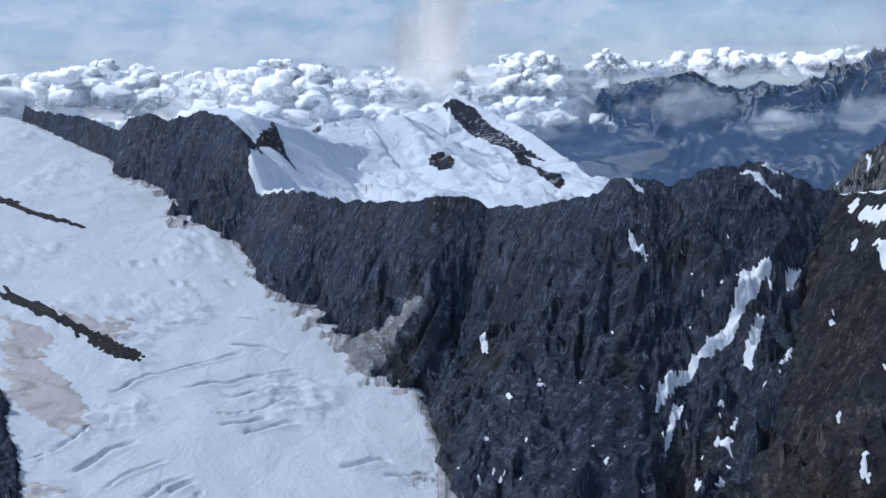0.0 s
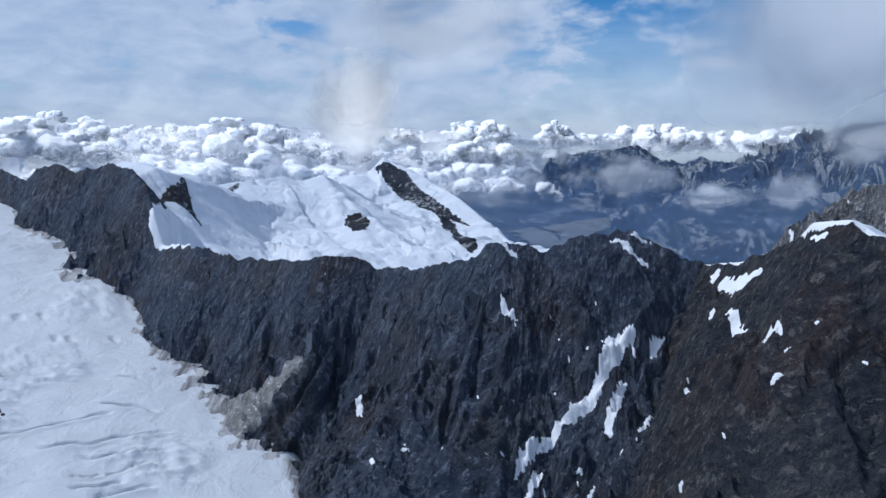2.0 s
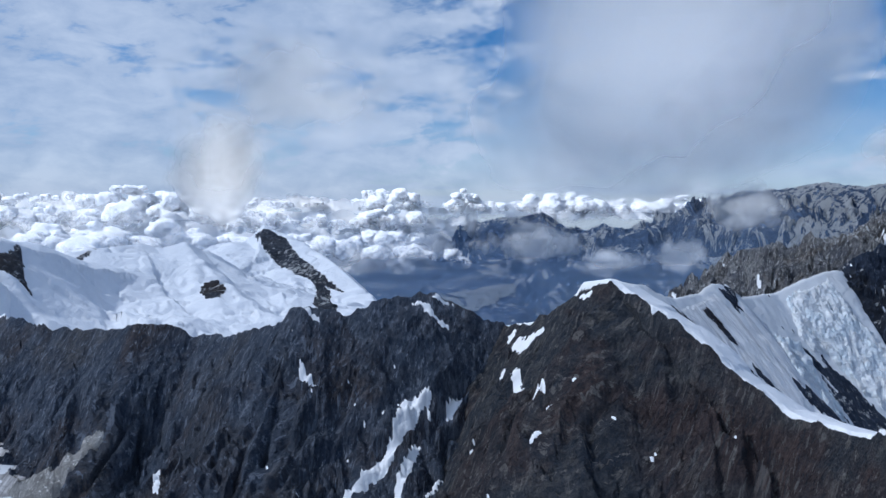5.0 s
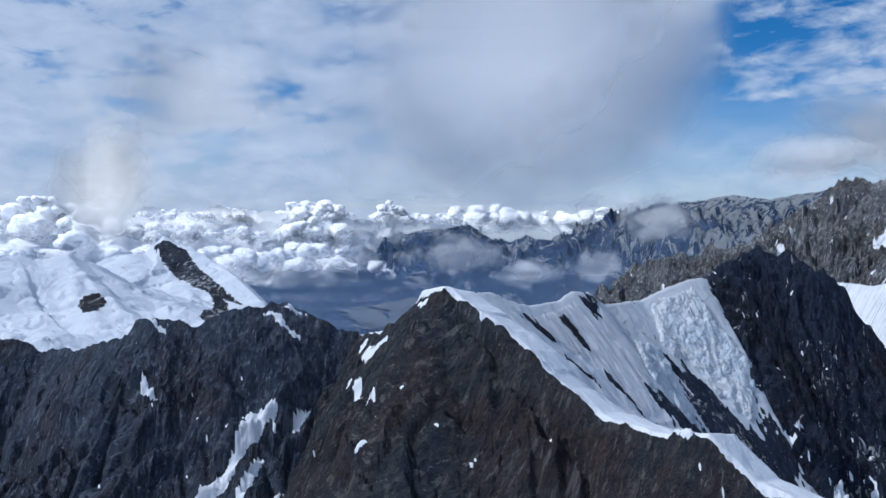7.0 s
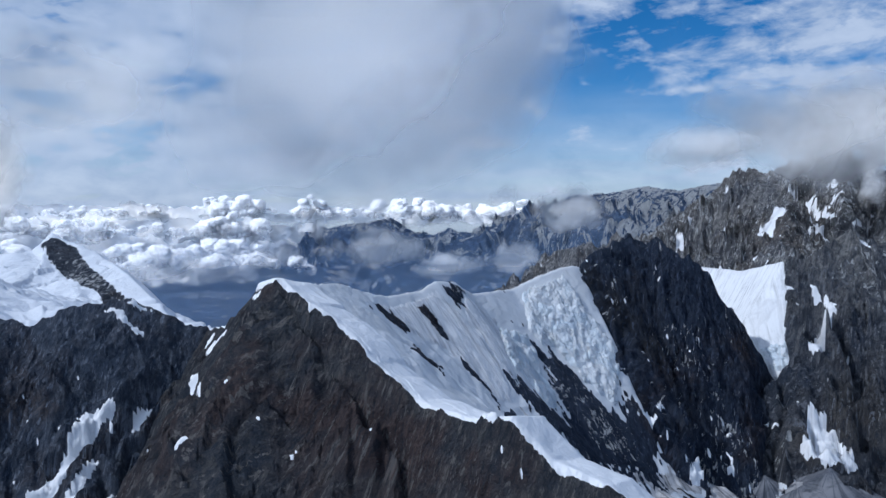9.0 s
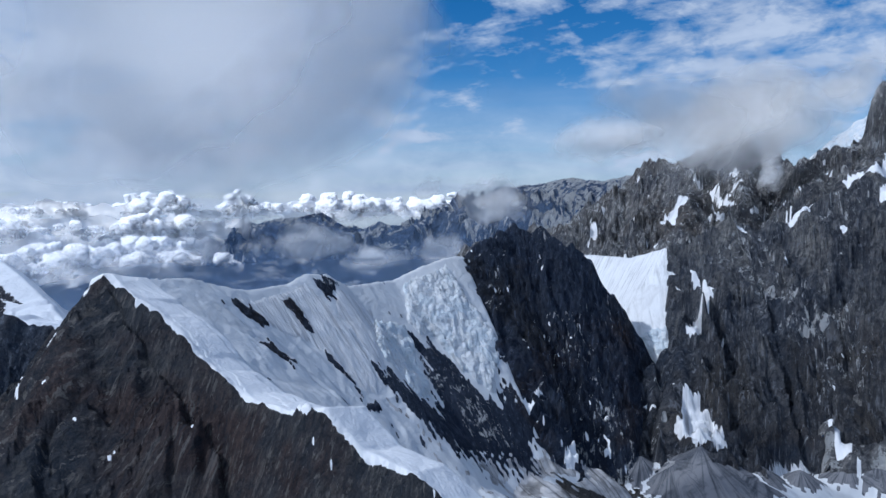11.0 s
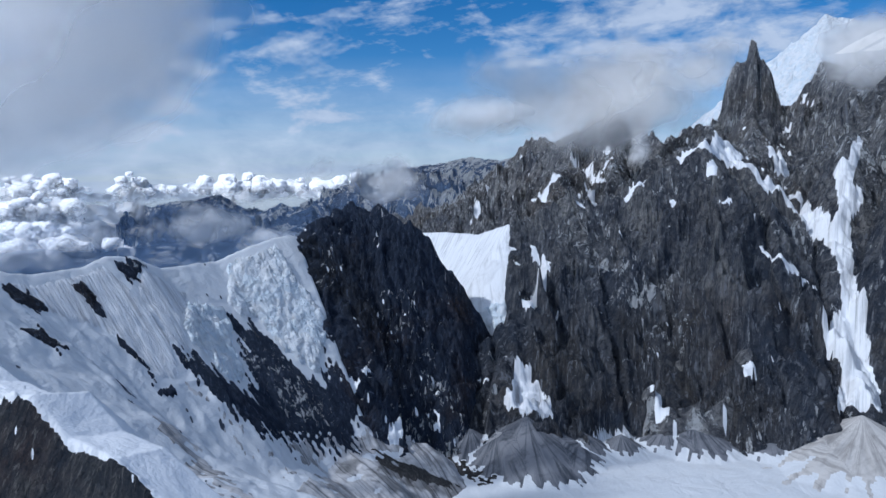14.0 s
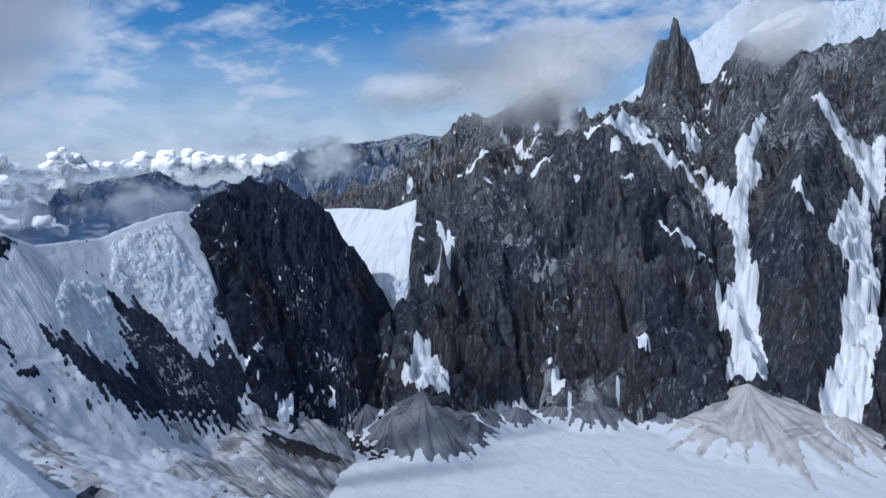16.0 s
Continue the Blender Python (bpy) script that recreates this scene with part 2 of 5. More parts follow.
def ice(name, base, blue, run_tone):
    """Broken glacier ice: blocks and ledges, blue in the breaks, greyer in the runnels."""
    m, n = material(name)
    p, q = place(n), lie(n)
    shift = n.add("ShaderNodeTexNoise", {"Vector": p, "Scale": 0.25, "Detail": 5.0, "Roughness": 0.6}).outputs["Color"]
    bent = n.add("ShaderNodeVectorMath", {0: n.add("ShaderNodeVectorMath", {0: shift, "Scale": 5.0}, operation="SCALE").outputs[0], 1: p}, operation="ADD").outputs[0]
    block = n.add("ShaderNodeTexVoronoi", {"Vector": bent, "Scale": 0.13})
    chip = n.add("ShaderNodeTexVoronoi", {"Vector": bent, "Scale": 0.4})
    soft = n.noise(p, 0.05, 6.0, 0.62, 0.4)
    runs = n.noise(n.scaled(q, 0.4, 0.05, 1.0), 1.0, 5.0, 0.68, 0.5)
    one = n.add("ShaderNodeSeparateColor", {0: block.outputs["Color"]}).outputs[0]
    c = n.mix(n.ramp(n.math("ADD", n.math("MULTIPLY", one, 0.3), n.math("MULTIPLY", soft, 0.7)), (0.42, 0.0), (0.6, 0.8)), base, blue)
    c = n.mix(n.ramp(chip.outputs["Distance"], (0.6, 0.0), (0.9, 0.3)), c, blue)
    c = n.mix(n.ramp(runs, (0.34, 0.55), (0.46, 0.0)), c, run_tone)
    h = n.math("ADD", n.math("ADD", n.math("MULTIPLY", block.outputs["Distance"], -2.6), n.math("MULTIPLY", chip.outputs["Distance"], -0.8)), n.math("ADD", n.math("MULTIPLY", soft, 3.0), n.math("MULTIPLY", runs, 1.6)))
    finish(n, c, 0.55, h, 1.4, 0.9, 0.35)
    return m


def cumulus_stuff(name, top, tall, foot, fade, a0, a1, size, dense=1.0):
    """Heaped cloud: billows on billows up to a ragged top, torn at the foot and at both ends."""
    m, n = material(name)
    p, q = place(n), n.add("ShaderNodeSeparateXYZ", {0: lie(n)})
    z, az = n.add("ShaderNodeSeparateXYZ", {0: p}).outputs[2], q.outputs[0]
    shift = n.add("ShaderNodeTexNoise", {"Vector": p, "Scale": 1.3 / size, "Detail": 3.0}).outputs["Color"]
    shift = n.add("ShaderNodeVectorMath", {0: n.add("ShaderNodeVectorMath", {0: shift, "Scale": size * 0.9}, operation="SCALE").outputs[0], 1: p}, operation="ADD").outputs[0]
    h, nor = 0.0, (-0.5, -0.4, 0.6)
    for k, w, round_ in ((1.0, 0.6, 1.5), (2.1, 0.3, 2.2), (4.6, 0.14, 3.2), (10.0, 0.06, 3.6)):
        v = n.add("ShaderNodeTexVoronoi", {"Vector": shift, "Scale": k / size, "Smoothness": 0.5}, feature="SMOOTH_F1")
        h = n.math("ADD", n.math("MULTIPLY", v.outputs["Distance"], -w), h)
        out = n.add("ShaderNodeVectorMath", {0: shift, 1: v.outputs["Position"]}, operation="SUBTRACT").outputs[0]
        nor = n.add("ShaderNodeVectorMath", {0: n.add("ShaderNodeVectorMath", {0: out, "Scale": round_ * w * k / size}, operation="SCALE").outputs[0], 1: nor}, operation="ADD").outputs[0]
    bump = n.add("ShaderNodeVectorMath", {0: nor}, operation="NORMALIZE").outputs[0]
    wide = n.noise(n.scaled(p, 1.0, 1.0, 0.4), 0.3 / size, 3.0)
    torn = n.noise(p, 0.9 / size, 5.0, 0.6, 0.4)
    f = n.math("ADD", n.math("ADD", n.math("MULTIPLY", n.math("SUBTRACT", top, z), 1.0 / tall), n.math("MULTIPLY", h, 2.2)), n.math("MULTIPLY", n.math("SUBTRACT", wide, 0.25), 3.0))
    up = n.add("ShaderNodeMapRange", {0: f, 1: 0.0, 2: 0.3}, interpolation_type="SMOOTHSTEP").outputs[0]
    low = n.add("ShaderNodeMapRange", {0: n.math("ADD", z, n.math("MULTIPLY", n.math("SUBTRACT", torn, 0.5), fade * 4.0)), 1: foot, 2: foot + fade}, interpolation_type="SMOOTHSTEP").outputs[0]
    edge = n.math("ADD", az, n.math("MULTIPLY", n.math("SUBTRACT", wide, 0.5), 16.0))
    ends = n.math("MULTIPLY", n.add("ShaderNodeMapRange", {0: edge, 1: a0, 2: a0 + 3}).outputs[0], n.add("ShaderNodeMapRange", {0: edge, 1: a1, 2: a1 - 3}).outputs[0])
    alpha = n.math("MULTIPLY", n.math("MULTIPLY", up, low), n.math("MULTIPLY", ends, dense))
    back = n.add("ShaderNodeVectorMath", {0: bump, "Scale": -1.0}, operation="SCALE").outputs[0]
    a = n.add("ShaderNodeBsdfDiffuse", {"Color": (0.76, 0.76, 0.76, 1), "Normal": bump}).outputs[0]
    b = n.add("ShaderNodeBsdfTranslucent", {"Color": (0.76, 0.76, 0.76, 1), "Normal": back}).outputs[0]
    lit = n.add("ShaderNodeAddShader", {0: a, 1: b}).outputs[0]
    n.add("ShaderNodeOutputMaterial", {0: n.add("ShaderNodeMixShader", {0: alpha, 1: n.add("ShaderNodeBsdfTransparent").outputs[0], 2: lit}).outputs[0]})
    return m


def mist(name, at, half, wisp, dense, edge=0.7, grey=0.66):
    """Thin cloud with torn, fading rims round the place at, of the half size given."""
    m, n = material(name)
    p = place(n)
    q = n.add("ShaderNodeVectorMath", {0: p, 1: at}, operation="SUBTRACT").outputs[0]
    q = n.add("ShaderNodeVectorMath", {0: q, 1: tuple(1 / v for v in half)}, operation="MULTIPLY").outputs[0]
    r = n.add("ShaderNodeVectorMath", {0: q}, operation="LENGTH").outputs["Value"]
    big, small = n.noise(p, 0.8 / wisp, 3.0, 0.45, 0.3), n.noise(p, 2.6 / wisp, 2.0, 0.45, 0.3)
    f = n.math("ADD", n.math("MULTIPLY", big, 2.4), n.math("MULTIPLY", small, 0.55))
    f = n.math("SUBTRACT", n.math("SUBTRACT", f, 0.35), r)
    alpha = n.math("MULTIPLY", n.add("ShaderNodeMapRange", {0: f, 1: 0.0, 2: edge}, interpolation_type="SMOOTHSTEP").outputs[0], dense)
    up = n.add("ShaderNodeVectorMath", {0: n.add("ShaderNodeVectorMath", {0: q, "Scale": 0.22}, operation="SCALE").outputs[0], 1: (-0.5, 0.1, 0.6)}, operation="ADD").outputs[0]
    nor = n.add("ShaderNodeVectorMath", {0: up}, operation="NORMALIZE").outputs[0]
    low = n.add("ShaderNodeVectorMath", {0: nor, "Scale": -1.0}, operation="SCALE").outputs[0]
    near = n.add("ShaderNodeBsdfDiffuse", {"Color": (grey, grey, grey, 1), "Normal": nor}).outputs[0]
    far = n.add("ShaderNodeBsdfTranslucent", {"Color": (grey, grey, grey, 1), "Normal": low}).outputs[0]
    lit = n.add("ShaderNodeAddShader", {0: near, 1: far}).outputs[0]
    clear = n.add("ShaderNodeBsdfTransparent").outputs[0]
    n.add("ShaderNodeOutputMaterial", {0: n.add("ShaderNodeMixShader", {0: alpha, 1: clear, 2: lit}).outputs[0]})
    return m


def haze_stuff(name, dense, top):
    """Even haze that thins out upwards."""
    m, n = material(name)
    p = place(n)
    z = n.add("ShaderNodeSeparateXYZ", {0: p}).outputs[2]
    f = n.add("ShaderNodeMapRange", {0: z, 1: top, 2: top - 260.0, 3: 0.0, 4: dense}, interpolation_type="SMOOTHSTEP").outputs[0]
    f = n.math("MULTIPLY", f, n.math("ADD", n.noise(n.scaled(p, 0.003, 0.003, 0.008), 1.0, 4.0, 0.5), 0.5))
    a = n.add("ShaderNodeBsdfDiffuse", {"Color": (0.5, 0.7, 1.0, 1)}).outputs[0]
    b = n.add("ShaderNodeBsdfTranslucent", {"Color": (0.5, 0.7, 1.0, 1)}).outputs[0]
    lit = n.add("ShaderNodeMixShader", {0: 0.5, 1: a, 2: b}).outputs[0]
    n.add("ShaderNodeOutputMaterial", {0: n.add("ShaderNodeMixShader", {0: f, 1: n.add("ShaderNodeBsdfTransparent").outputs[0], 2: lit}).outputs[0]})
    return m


SERAC = ice("broken glacier ice", (0.81, 0.84, 0.87), (0.66, 0.75, 0.83), (0.5, 0.53, 0.57))
GRIT_DARK = snow("dark grit apron", (0.2, 0.205, 0.225), (0.045, 0.052, 0.066), 1.0, 0.35, 0.0, 0.95)
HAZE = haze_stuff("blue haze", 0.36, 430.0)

# ---- landforms ----
PERM = np.random.RandomState(7).permutation(256)
PERM = np.concatenate([PERM, PERM])
GRAD = np.stack([np.cos(np.arange(16) * math.pi / 8), np.sin(np.arange(16) * math.pi / 8)], 1)


def perlin(x, y, seed=0):
    x, y = np.asarray(x, float) + seed * 17.31, np.asarray(y, float) + seed * 9.73
    xi, yi = np.floor(x).astype(int), np.floor(y).astype(int)
    xf, yf = x - xi, y - yi
    u, v = xf * xf * xf * (xf * (xf * 6 - 15) + 10), yf * yf * yf * (yf * (yf * 6 - 15) + 10)

    def g(i, j):
        k = GRAD[PERM[(PERM[(xi + i) & 255] + yi + j) & 255] & 15]
        return k[..., 0] * (xf - i) + k[..., 1] * (yf - j)

    a = g(0, 0) * (1 - u) + g(1, 0) * u
    b = g(0, 1) * (1 - u) + g(1, 1) * u
    return (a * (1 - v) + b * v) * 1.5


def fbm(x, y, octaves=4, seed=0, gain=0.5):
    t, a = 0.0, 1.0
    for i in range(octaves):
        t = t + a * perlin(x * 2**i, y * 2**i, seed + i)
        a *= gain
    return t


def ridged(x, y, octaves=3, seed=0):
    t, a = 0.0, 1.0
    for i in range(octaves):
        t = t + a * (1 - 2 * np.abs(perlin(x * 2**i, y * 2**i, seed + i)))
        a *= 0.5
    return t


def smooth(a, b, x):
    k = np.clip((x - a) / (b - a), 0, 1)
    return k * k * (3 - 2 * k)


def crests(X, Y, lines):
    """Height of a mountain made of crest lines. A line: points (x, y, z, or also the fall to the right there), then how steeply the ground falls off to its left and to its right,
    and, if given, the distance past which it falls off more gently, and how steeply then. Returns height, way along the crest, distance from it."""
    best, along, away = np.full(X.shape, -1e9), np.zeros(X.shape), np.zeros(X.shape)
    start = 0.0
    for pts, left, right, *bend in lines:
        near, h, s, far = np.full(X.shape, 1e9), np.zeros(X.shape), np.zeros(X.shape), np.zeros(X.shape)
        for (ax, ay, az, *ka), (bx, by, bz, *kb) in zip(pts, pts[1:]):
            dx, dy = bx - ax, by - ay
            n = math.hypot(dx, dy)
            u = np.clip(((X - ax) * dx + (Y - ay) * dy) / (n * n), 0, 1)
            d = np.hypot(X - ax - u * dx, Y - ay - u * dy)
            side = (dx * (Y - ay) - dy * (X - ax)) / n
            front = ka[0] + u * (kb[0] - ka[0]) if ka and kb else right
            k = front + (left - front) * smooth(-0.5, 0.5, side / np.maximum(d, 1e-6))
            fall = k * np.minimum(d, bend[0]) + bend[1] * np.maximum(d - bend[0], 0) if bend else k * d
            m = d - 0.001 * np.abs(side) < near
            near = np.where(m, d - 0.001 * np.abs(side), near)
            h, s, far = np.where(m, az + u * (bz - az) - fall, h), np.where(m, start + u * n, s), np.where(m, d, far)
            start += n
        m = h > best
        best, along, away = np.where(m, h, best), np.where(m, s, along), np.where(m, far, away)
        start += 131.0
    return best, along, away


def facets(x, y, seed=0):
    """Broken planes: every jittered cell is a small slab with a tilt of its own."""
    xi, yi = np.floor(x).astype(int), np.floor(y).astype(int)
    near, val = np.full(np.shape(x), 1e9), np.zeros(np.shape(x))
    for i in (-1, 0, 1):
        for j in (-1, 0, 1):
            k = PERM[(PERM[(xi + i + seed * 13) & 255] + yi + j) & 255]
            dx, dy = x - xi - i - k / 255.0, y - yi - j - PERM[k] / 255.0
            d = dx * dx + dy * dy
            g = GRAD[k & 15]
            m = d < near
            near, val = np.where(m, d, near), np.where(m, g[..., 0] * dx + g[..., 1] * dy + (k / 255.0 - 0.5) * 0.7, val)
    return val


def rough(X, Y, h, s, d, ribs=3.5, width=11.0, fine=1.0, seed=0, jag=0.0, size=1.0, skew=0.0):
    """Buttresses, gullies down the fall line, a jagged crest and broken slabs."""
    warp = 1.1 * fbm(X / (34 * size), Y / (34 * size), 3, seed + 5)
    bend = 3.0 * size * fbm(X / (9 * size), Y / (9 * size), 3, seed + 6, 0.6)
    s = s + skew * d
    g = ridged(s / width + warp, d / (width * 3.0), 3, seed)
    b = ridged(s / (width * 3.3) + 0.8 * warp, d / (width * 9), 2, seed + 8)
    h = h + ribs * smooth(2 * size, 35 * size, d) * (0.5 * (g - 0.8) + 2.3 * (b - 0.7) + 0.9 * fbm(X / (26 * size), Y / (26 * size), 3, seed + 20))
    h = h + jag * np.exp(-d / (14 * size)) * (perlin(s / (11 * size) + warp, d / (14 * size), seed + 11) + 0.7 * fbm(X / (7 * size), Y / (7 * size), 3, seed + 12))
    slabs = 2.4 * facets((s + bend) / (13 * size), (d + bend) / (9 * size), seed) + 1.5 * facets((s - bend) / (5 * size), (d + 0.6 * bend) / (3.4 * size), seed + 1) + 0.6 * facets(s / (2 * size), d / (1.6 * size), seed + 2)
    return h + fine * (0.8 * fbm((s + bend) / (11 * size), d / (6 * size), 5, seed + 3, 0.6) + 0.8 * smooth(0, 10 * size, d) * slabs)


LONG_RIDGE = [
    ([(-506, 804, 408, 3.2), (-462, 807, 394, 3.2), (-426, 782, 381, 3.2), (-347, 726, 376, 3.2), (-299, 689, 365, 2.6), (-286, 681, 377, 1.9), (-258, 661, 383, 1.7),
      (-239, 652, 376, 1.7), (-205, 638, 385, 1.7), (-174, 599, 382, 1.6), (-154, 571, 372, 1.6), (-143, 553, 352, 1.6), (-134, 541, 332, 1.6),
      (-92, 487, 339, 1.6), (-65, 470, 334, 1.6), (-46, 457, 337, 1.6), (-20, 436, 339, 1.6), (-5, 423, 345, 1.6), (13, 422, 344, 1.6), (28, 418, 338, 1.6)], 1.2, 1.6, 40, 1.1),
    ([(28, 418, 338), (49, 397, 343), (62, 382, 348), (74, 367, 354), (81, 356, 362), (87, 353, 364), (98, 352, 362), (108, 350, 360),
      (118, 348, 367), (133, 347, 370), (147, 346, 372), (159, 345, 367), (172, 343, 360), (182, 341, 356)], 1.0, 1.5, 40, 1.0),
    ([(20, 420, 336), (2, 396, 303), (-22, 364, 262), (-40, 345, 235)], 1.5, 1.5),
    ([(81, 356, 360), (76, 335, 334), (62, 310, 298), (50, 290, 262)], 1.4, 1.4),
]
PYRAMID = [
    ([(182, 341, 356), (190, 313, 363), (195, 291, 374), (198, 279, 381), (203, 261, 387)], 0.8, 1.4),
    ([(203, 261, 387), (209, 253, 382), (213, 247, 379), (220, 239, 374), (226, 231, 368), (231, 224, 361), (236, 218, 356), (243, 208, 350), (247, 200, 349), (252, 187, 349),
      (259, 173, 353), (267, 161, 342), (277, 147, 339), (300, 118, 315), (330, 80, 280), (380, 20, 240)], 0.2, 2.4, 20, 1.1),
]
SNOW_RIDGE = [
    ([(206, 266, 386, 0.7), (215, 276, 383, 0.7), (238, 308, 380, 0.75), (252, 326, 374, 0.8), (268, 340, 369, 0.85), (293, 359, 369, 0.9),
      (306, 370, 373, 0.95), (321, 381, 371, 1.0), (338, 393, 362, 1.0), (377, 419, 361, 0.95), (402, 427, 369, 1.05), (432, 436, 375, 1.0),
      (446, 440, 377, 0.95)], 1.0, 0.9, 108, 0.35),
]
BLACK_PEAK = [
    ([(446, 440, 377, 1.1), (455, 442, 387, 1.25), (480, 447, 393, 1.4), (492, 445, 393, 1.4), (509, 434, 388, 1.4), (520, 427, 379, 1.4), (530, 420, 372, 1.4),
      (541, 412, 352, 1.3), (555, 403, 328, 1.15), (572, 391, 292, 1.0), (590, 360, 245, 1.0)], 1.1, 1.2),
]
HANGING = [([(600, 560, 360), (617, 525, 362), (622, 480, 362), (625, 439, 373)], 0.9, 1.15)]
WALL = [
    ([(625, 439, 373, 0.97), (647, 427, 380, 1.05), (669, 416, 391, 1.2), (673, 419, 400, 1.2), (690, 405, 390, 1.25), (713, 392, 394, 1.3), (719, 390, 402, 1.3), (745, 376, 417, 1.3),
      (772, 362, 434, 1.3), (812, 382, 452, 1.3), (840, 400, 440, 1.3), (900, 425, 440, 1.3)], 0.7, 1.3),
    ([(812, 382, 447), (803, 320, 395), (766, 283, 347), (737, 262, 264), (718, 246, 236)], 1.5, 1.7),
    ([(960, 345, 455), (892, 309, 419), (835, 283, 362), (783, 250, 299), (754, 205, 256), (736, 194, 236)], 1.2, 1.2),
    ([(1290, 578, 572), (1158, 410, 527), (1000, 300, 470), (900, 258, 425), (825, 222, 378), (798, 197, 300), (772, 172, 245)], 1.6, 2.0),
    ([(1158, 410, 527), (1196, 335, 543), (1150, 180, 540), (1050, 60, 500), (1000, -60, 480)], 1.0, 0.95),
]
MASSIF = [
    ([(946, 1705, 205), (984, 1573, 270), (960, 1480, 300), (970, 1420, 312), (994, 1390, 322), (1042, 1347, 344), (1069, 1298, 352), (1100, 1257, 374), (1159, 1237, 418), (1222, 1202, 466), (1241, 1149, 486),
      (1255, 1090, 484), (1268, 1050, 505), (1279, 1018, 545), (1284, 995, 548), (1286, 965, 505), (1288, 920, 470), (1288, 852, 478), (1276, 766, 492), (1256, 715, 505), (1235, 680, 515)], 0.6, 1.0),
    ([(1290, 578, 572), (1280, 596, 540), (1272, 612, 508), (1255, 640, 512), (1200, 625, 505), (1130, 570, 470), (1000, 480, 445), (840, 400, 428)], 1.0, 1.0),
    ([(1241, 1149, 484), (1160, 968, 432), (1048, 857, 415), (900, 720, 370), (780, 560, 340)], 0.8, 0.8),
    ([(1284, 995, 545), (1200, 900, 470), (1120, 820, 420)], 1.3, 1.3),
    ([(1256, 715, 505), (1150, 640, 455), (1060, 590, 425)], 1.2, 1.2),
]
TOWER = [([(1203, 681, 505), (1209, 675, 557), (1216, 665, 578), (1224, 654, 582), (1227, 650, 607), (1232, 644, 606), (1236, 639, 582), (1242, 631, 570), (1247, 625, 553), (1254, 615, 512)], 3.2, 3.0)]
ICE_PEAK = [
    ([(1440, 900, 480), (1485, 820, 530), (1510, 760, 610), (1531, 717, 690), (1552, 680, 672), (1590, 620, 668), (1640, 540, 660), (1660, 430, 640)], 0.8, 1.0),
    ([(1531, 717, 690), (1440, 672, 600), (1340, 645, 525)], 0.8, 0.8),
]
SNOW_PEAK = [
    ([(-60, 1130, 340), (-44, 1133, 339), (-29, 1110, 346), (-14, 1125, 346), (11, 1134, 371), (36, 1115, 358), (66, 1090, 346), (93, 1050, 336), (116, 980, 325),
      (142, 920, 305), (160, 860, 292), (178, 800, 281)], 0.7, 0.3, 100, 0.05),
    ([(-185, 715, 345), (-150, 745, 358), (-120, 760, 362), (-86, 790, 365), (-66, 792, 360), (-45, 800, 366), (-28, 810, 355), (0, 860, 330)], 0.4, 0.38, 100, 0.1),
    ([(-200, 655, 385), (-178, 634, 386), (-162, 617, 382), (-145, 603, 364), (-134, 593, 350), (-112, 573, 327), (-96, 558, 318)], 0.35, 0.36),
]


def beyond(X, Y, pts):
    """How far a place lies beyond a crest that runs from west to east."""
    return Y - np.interp(X, [p[0] for p in pts], [p[1] for p in pts])


def h_long(X, Y):
    h, s, d = crests(X, Y, LONG_RIDGE)
    spurs = ridged((s + 0.9 * d) / 36 + 0.7 * fbm(X / 50, Y / 50, 3, 201), d / 160, 2, 202) - 0.6
    return rough(X, Y, h + 6.0 * smooth(4, 40, d) * spurs, s, d, 4.2, 22, 0.9, 1, 2.0, 1.0, 0.5)


def h_pyramid(X, Y):
    h, s, d = crests(X, Y, PYRAMID)
    back = smooth(0, 5, beyond(X, Y, PYRAMID[0][0] + PYRAMID[1][0]))
    return rough(X, Y, h, s, d, 3.4, 18, 0.85, 21, 2.0) * (1 - back) + (h + 0.35 * fbm(X / 14, Y / 14, 3, 23)) * back


def h_snow_ridge(X, Y):
    h, s, d = crests(X, Y, SNOW_RIDGE)
    h = h + smooth(5, 40, d) * (0.7 * (ridged(s / 16 + d / 60 + 0.6 * fbm(X / 30, Y / 30, 2, 41), d / 60, 2, 40) - 0.7) + 2.2 * fbm(X / 32, Y / 32, 4, 42)) + 0.5 * fbm(X / 7, Y / 7, 3, 44)
    h = h - 40 * smooth(0, 12, X - 438) * smooth(330, 350, Y) - 60 * smooth(0, 130, X - 420)
    return h - 300 * smooth(2, -10, beyond(X, Y, PYRAMID[0][0] + PYRAMID[1][0]))


def h_black(X, Y):
    return rough(X, Y, *crests(X, Y, BLACK_PEAK), 3.6, 13, 1.8, 51, 4.0)


def h_hanging(X, Y):
    h, s, d = crests(X, Y, HANGING)
    return h + 0.8 * smooth(5, 40, d) * ridged(s / 7, d / 60, 2, 60) - 60 * smooth(296, 288, h + 4 * fbm(X / 9, Y / 9, 2, 62))


def h_wall(X, Y):
    h = rough(X, Y, *crests(X, Y, WALL), 9.0, 22, 2.2, 71, 7.0, 1.5)
    return h - 40 * smooth(2, -9, (X - 625) - 0.8 * (Y - 439)) * smooth(376, 392, Y)


def h_massif(X, Y):
    return rough(X, Y, *crests(X, Y, MASSIF), 18.0, 38, 7.0, 91, 16.0, 3.0)


def h_tower(X, Y):
    h, s, d = crests(X, Y, TOWER)
    return rough(X, Y, h, s, d, 5.0, 14, 2.0, 85, 5.0, 1.0)


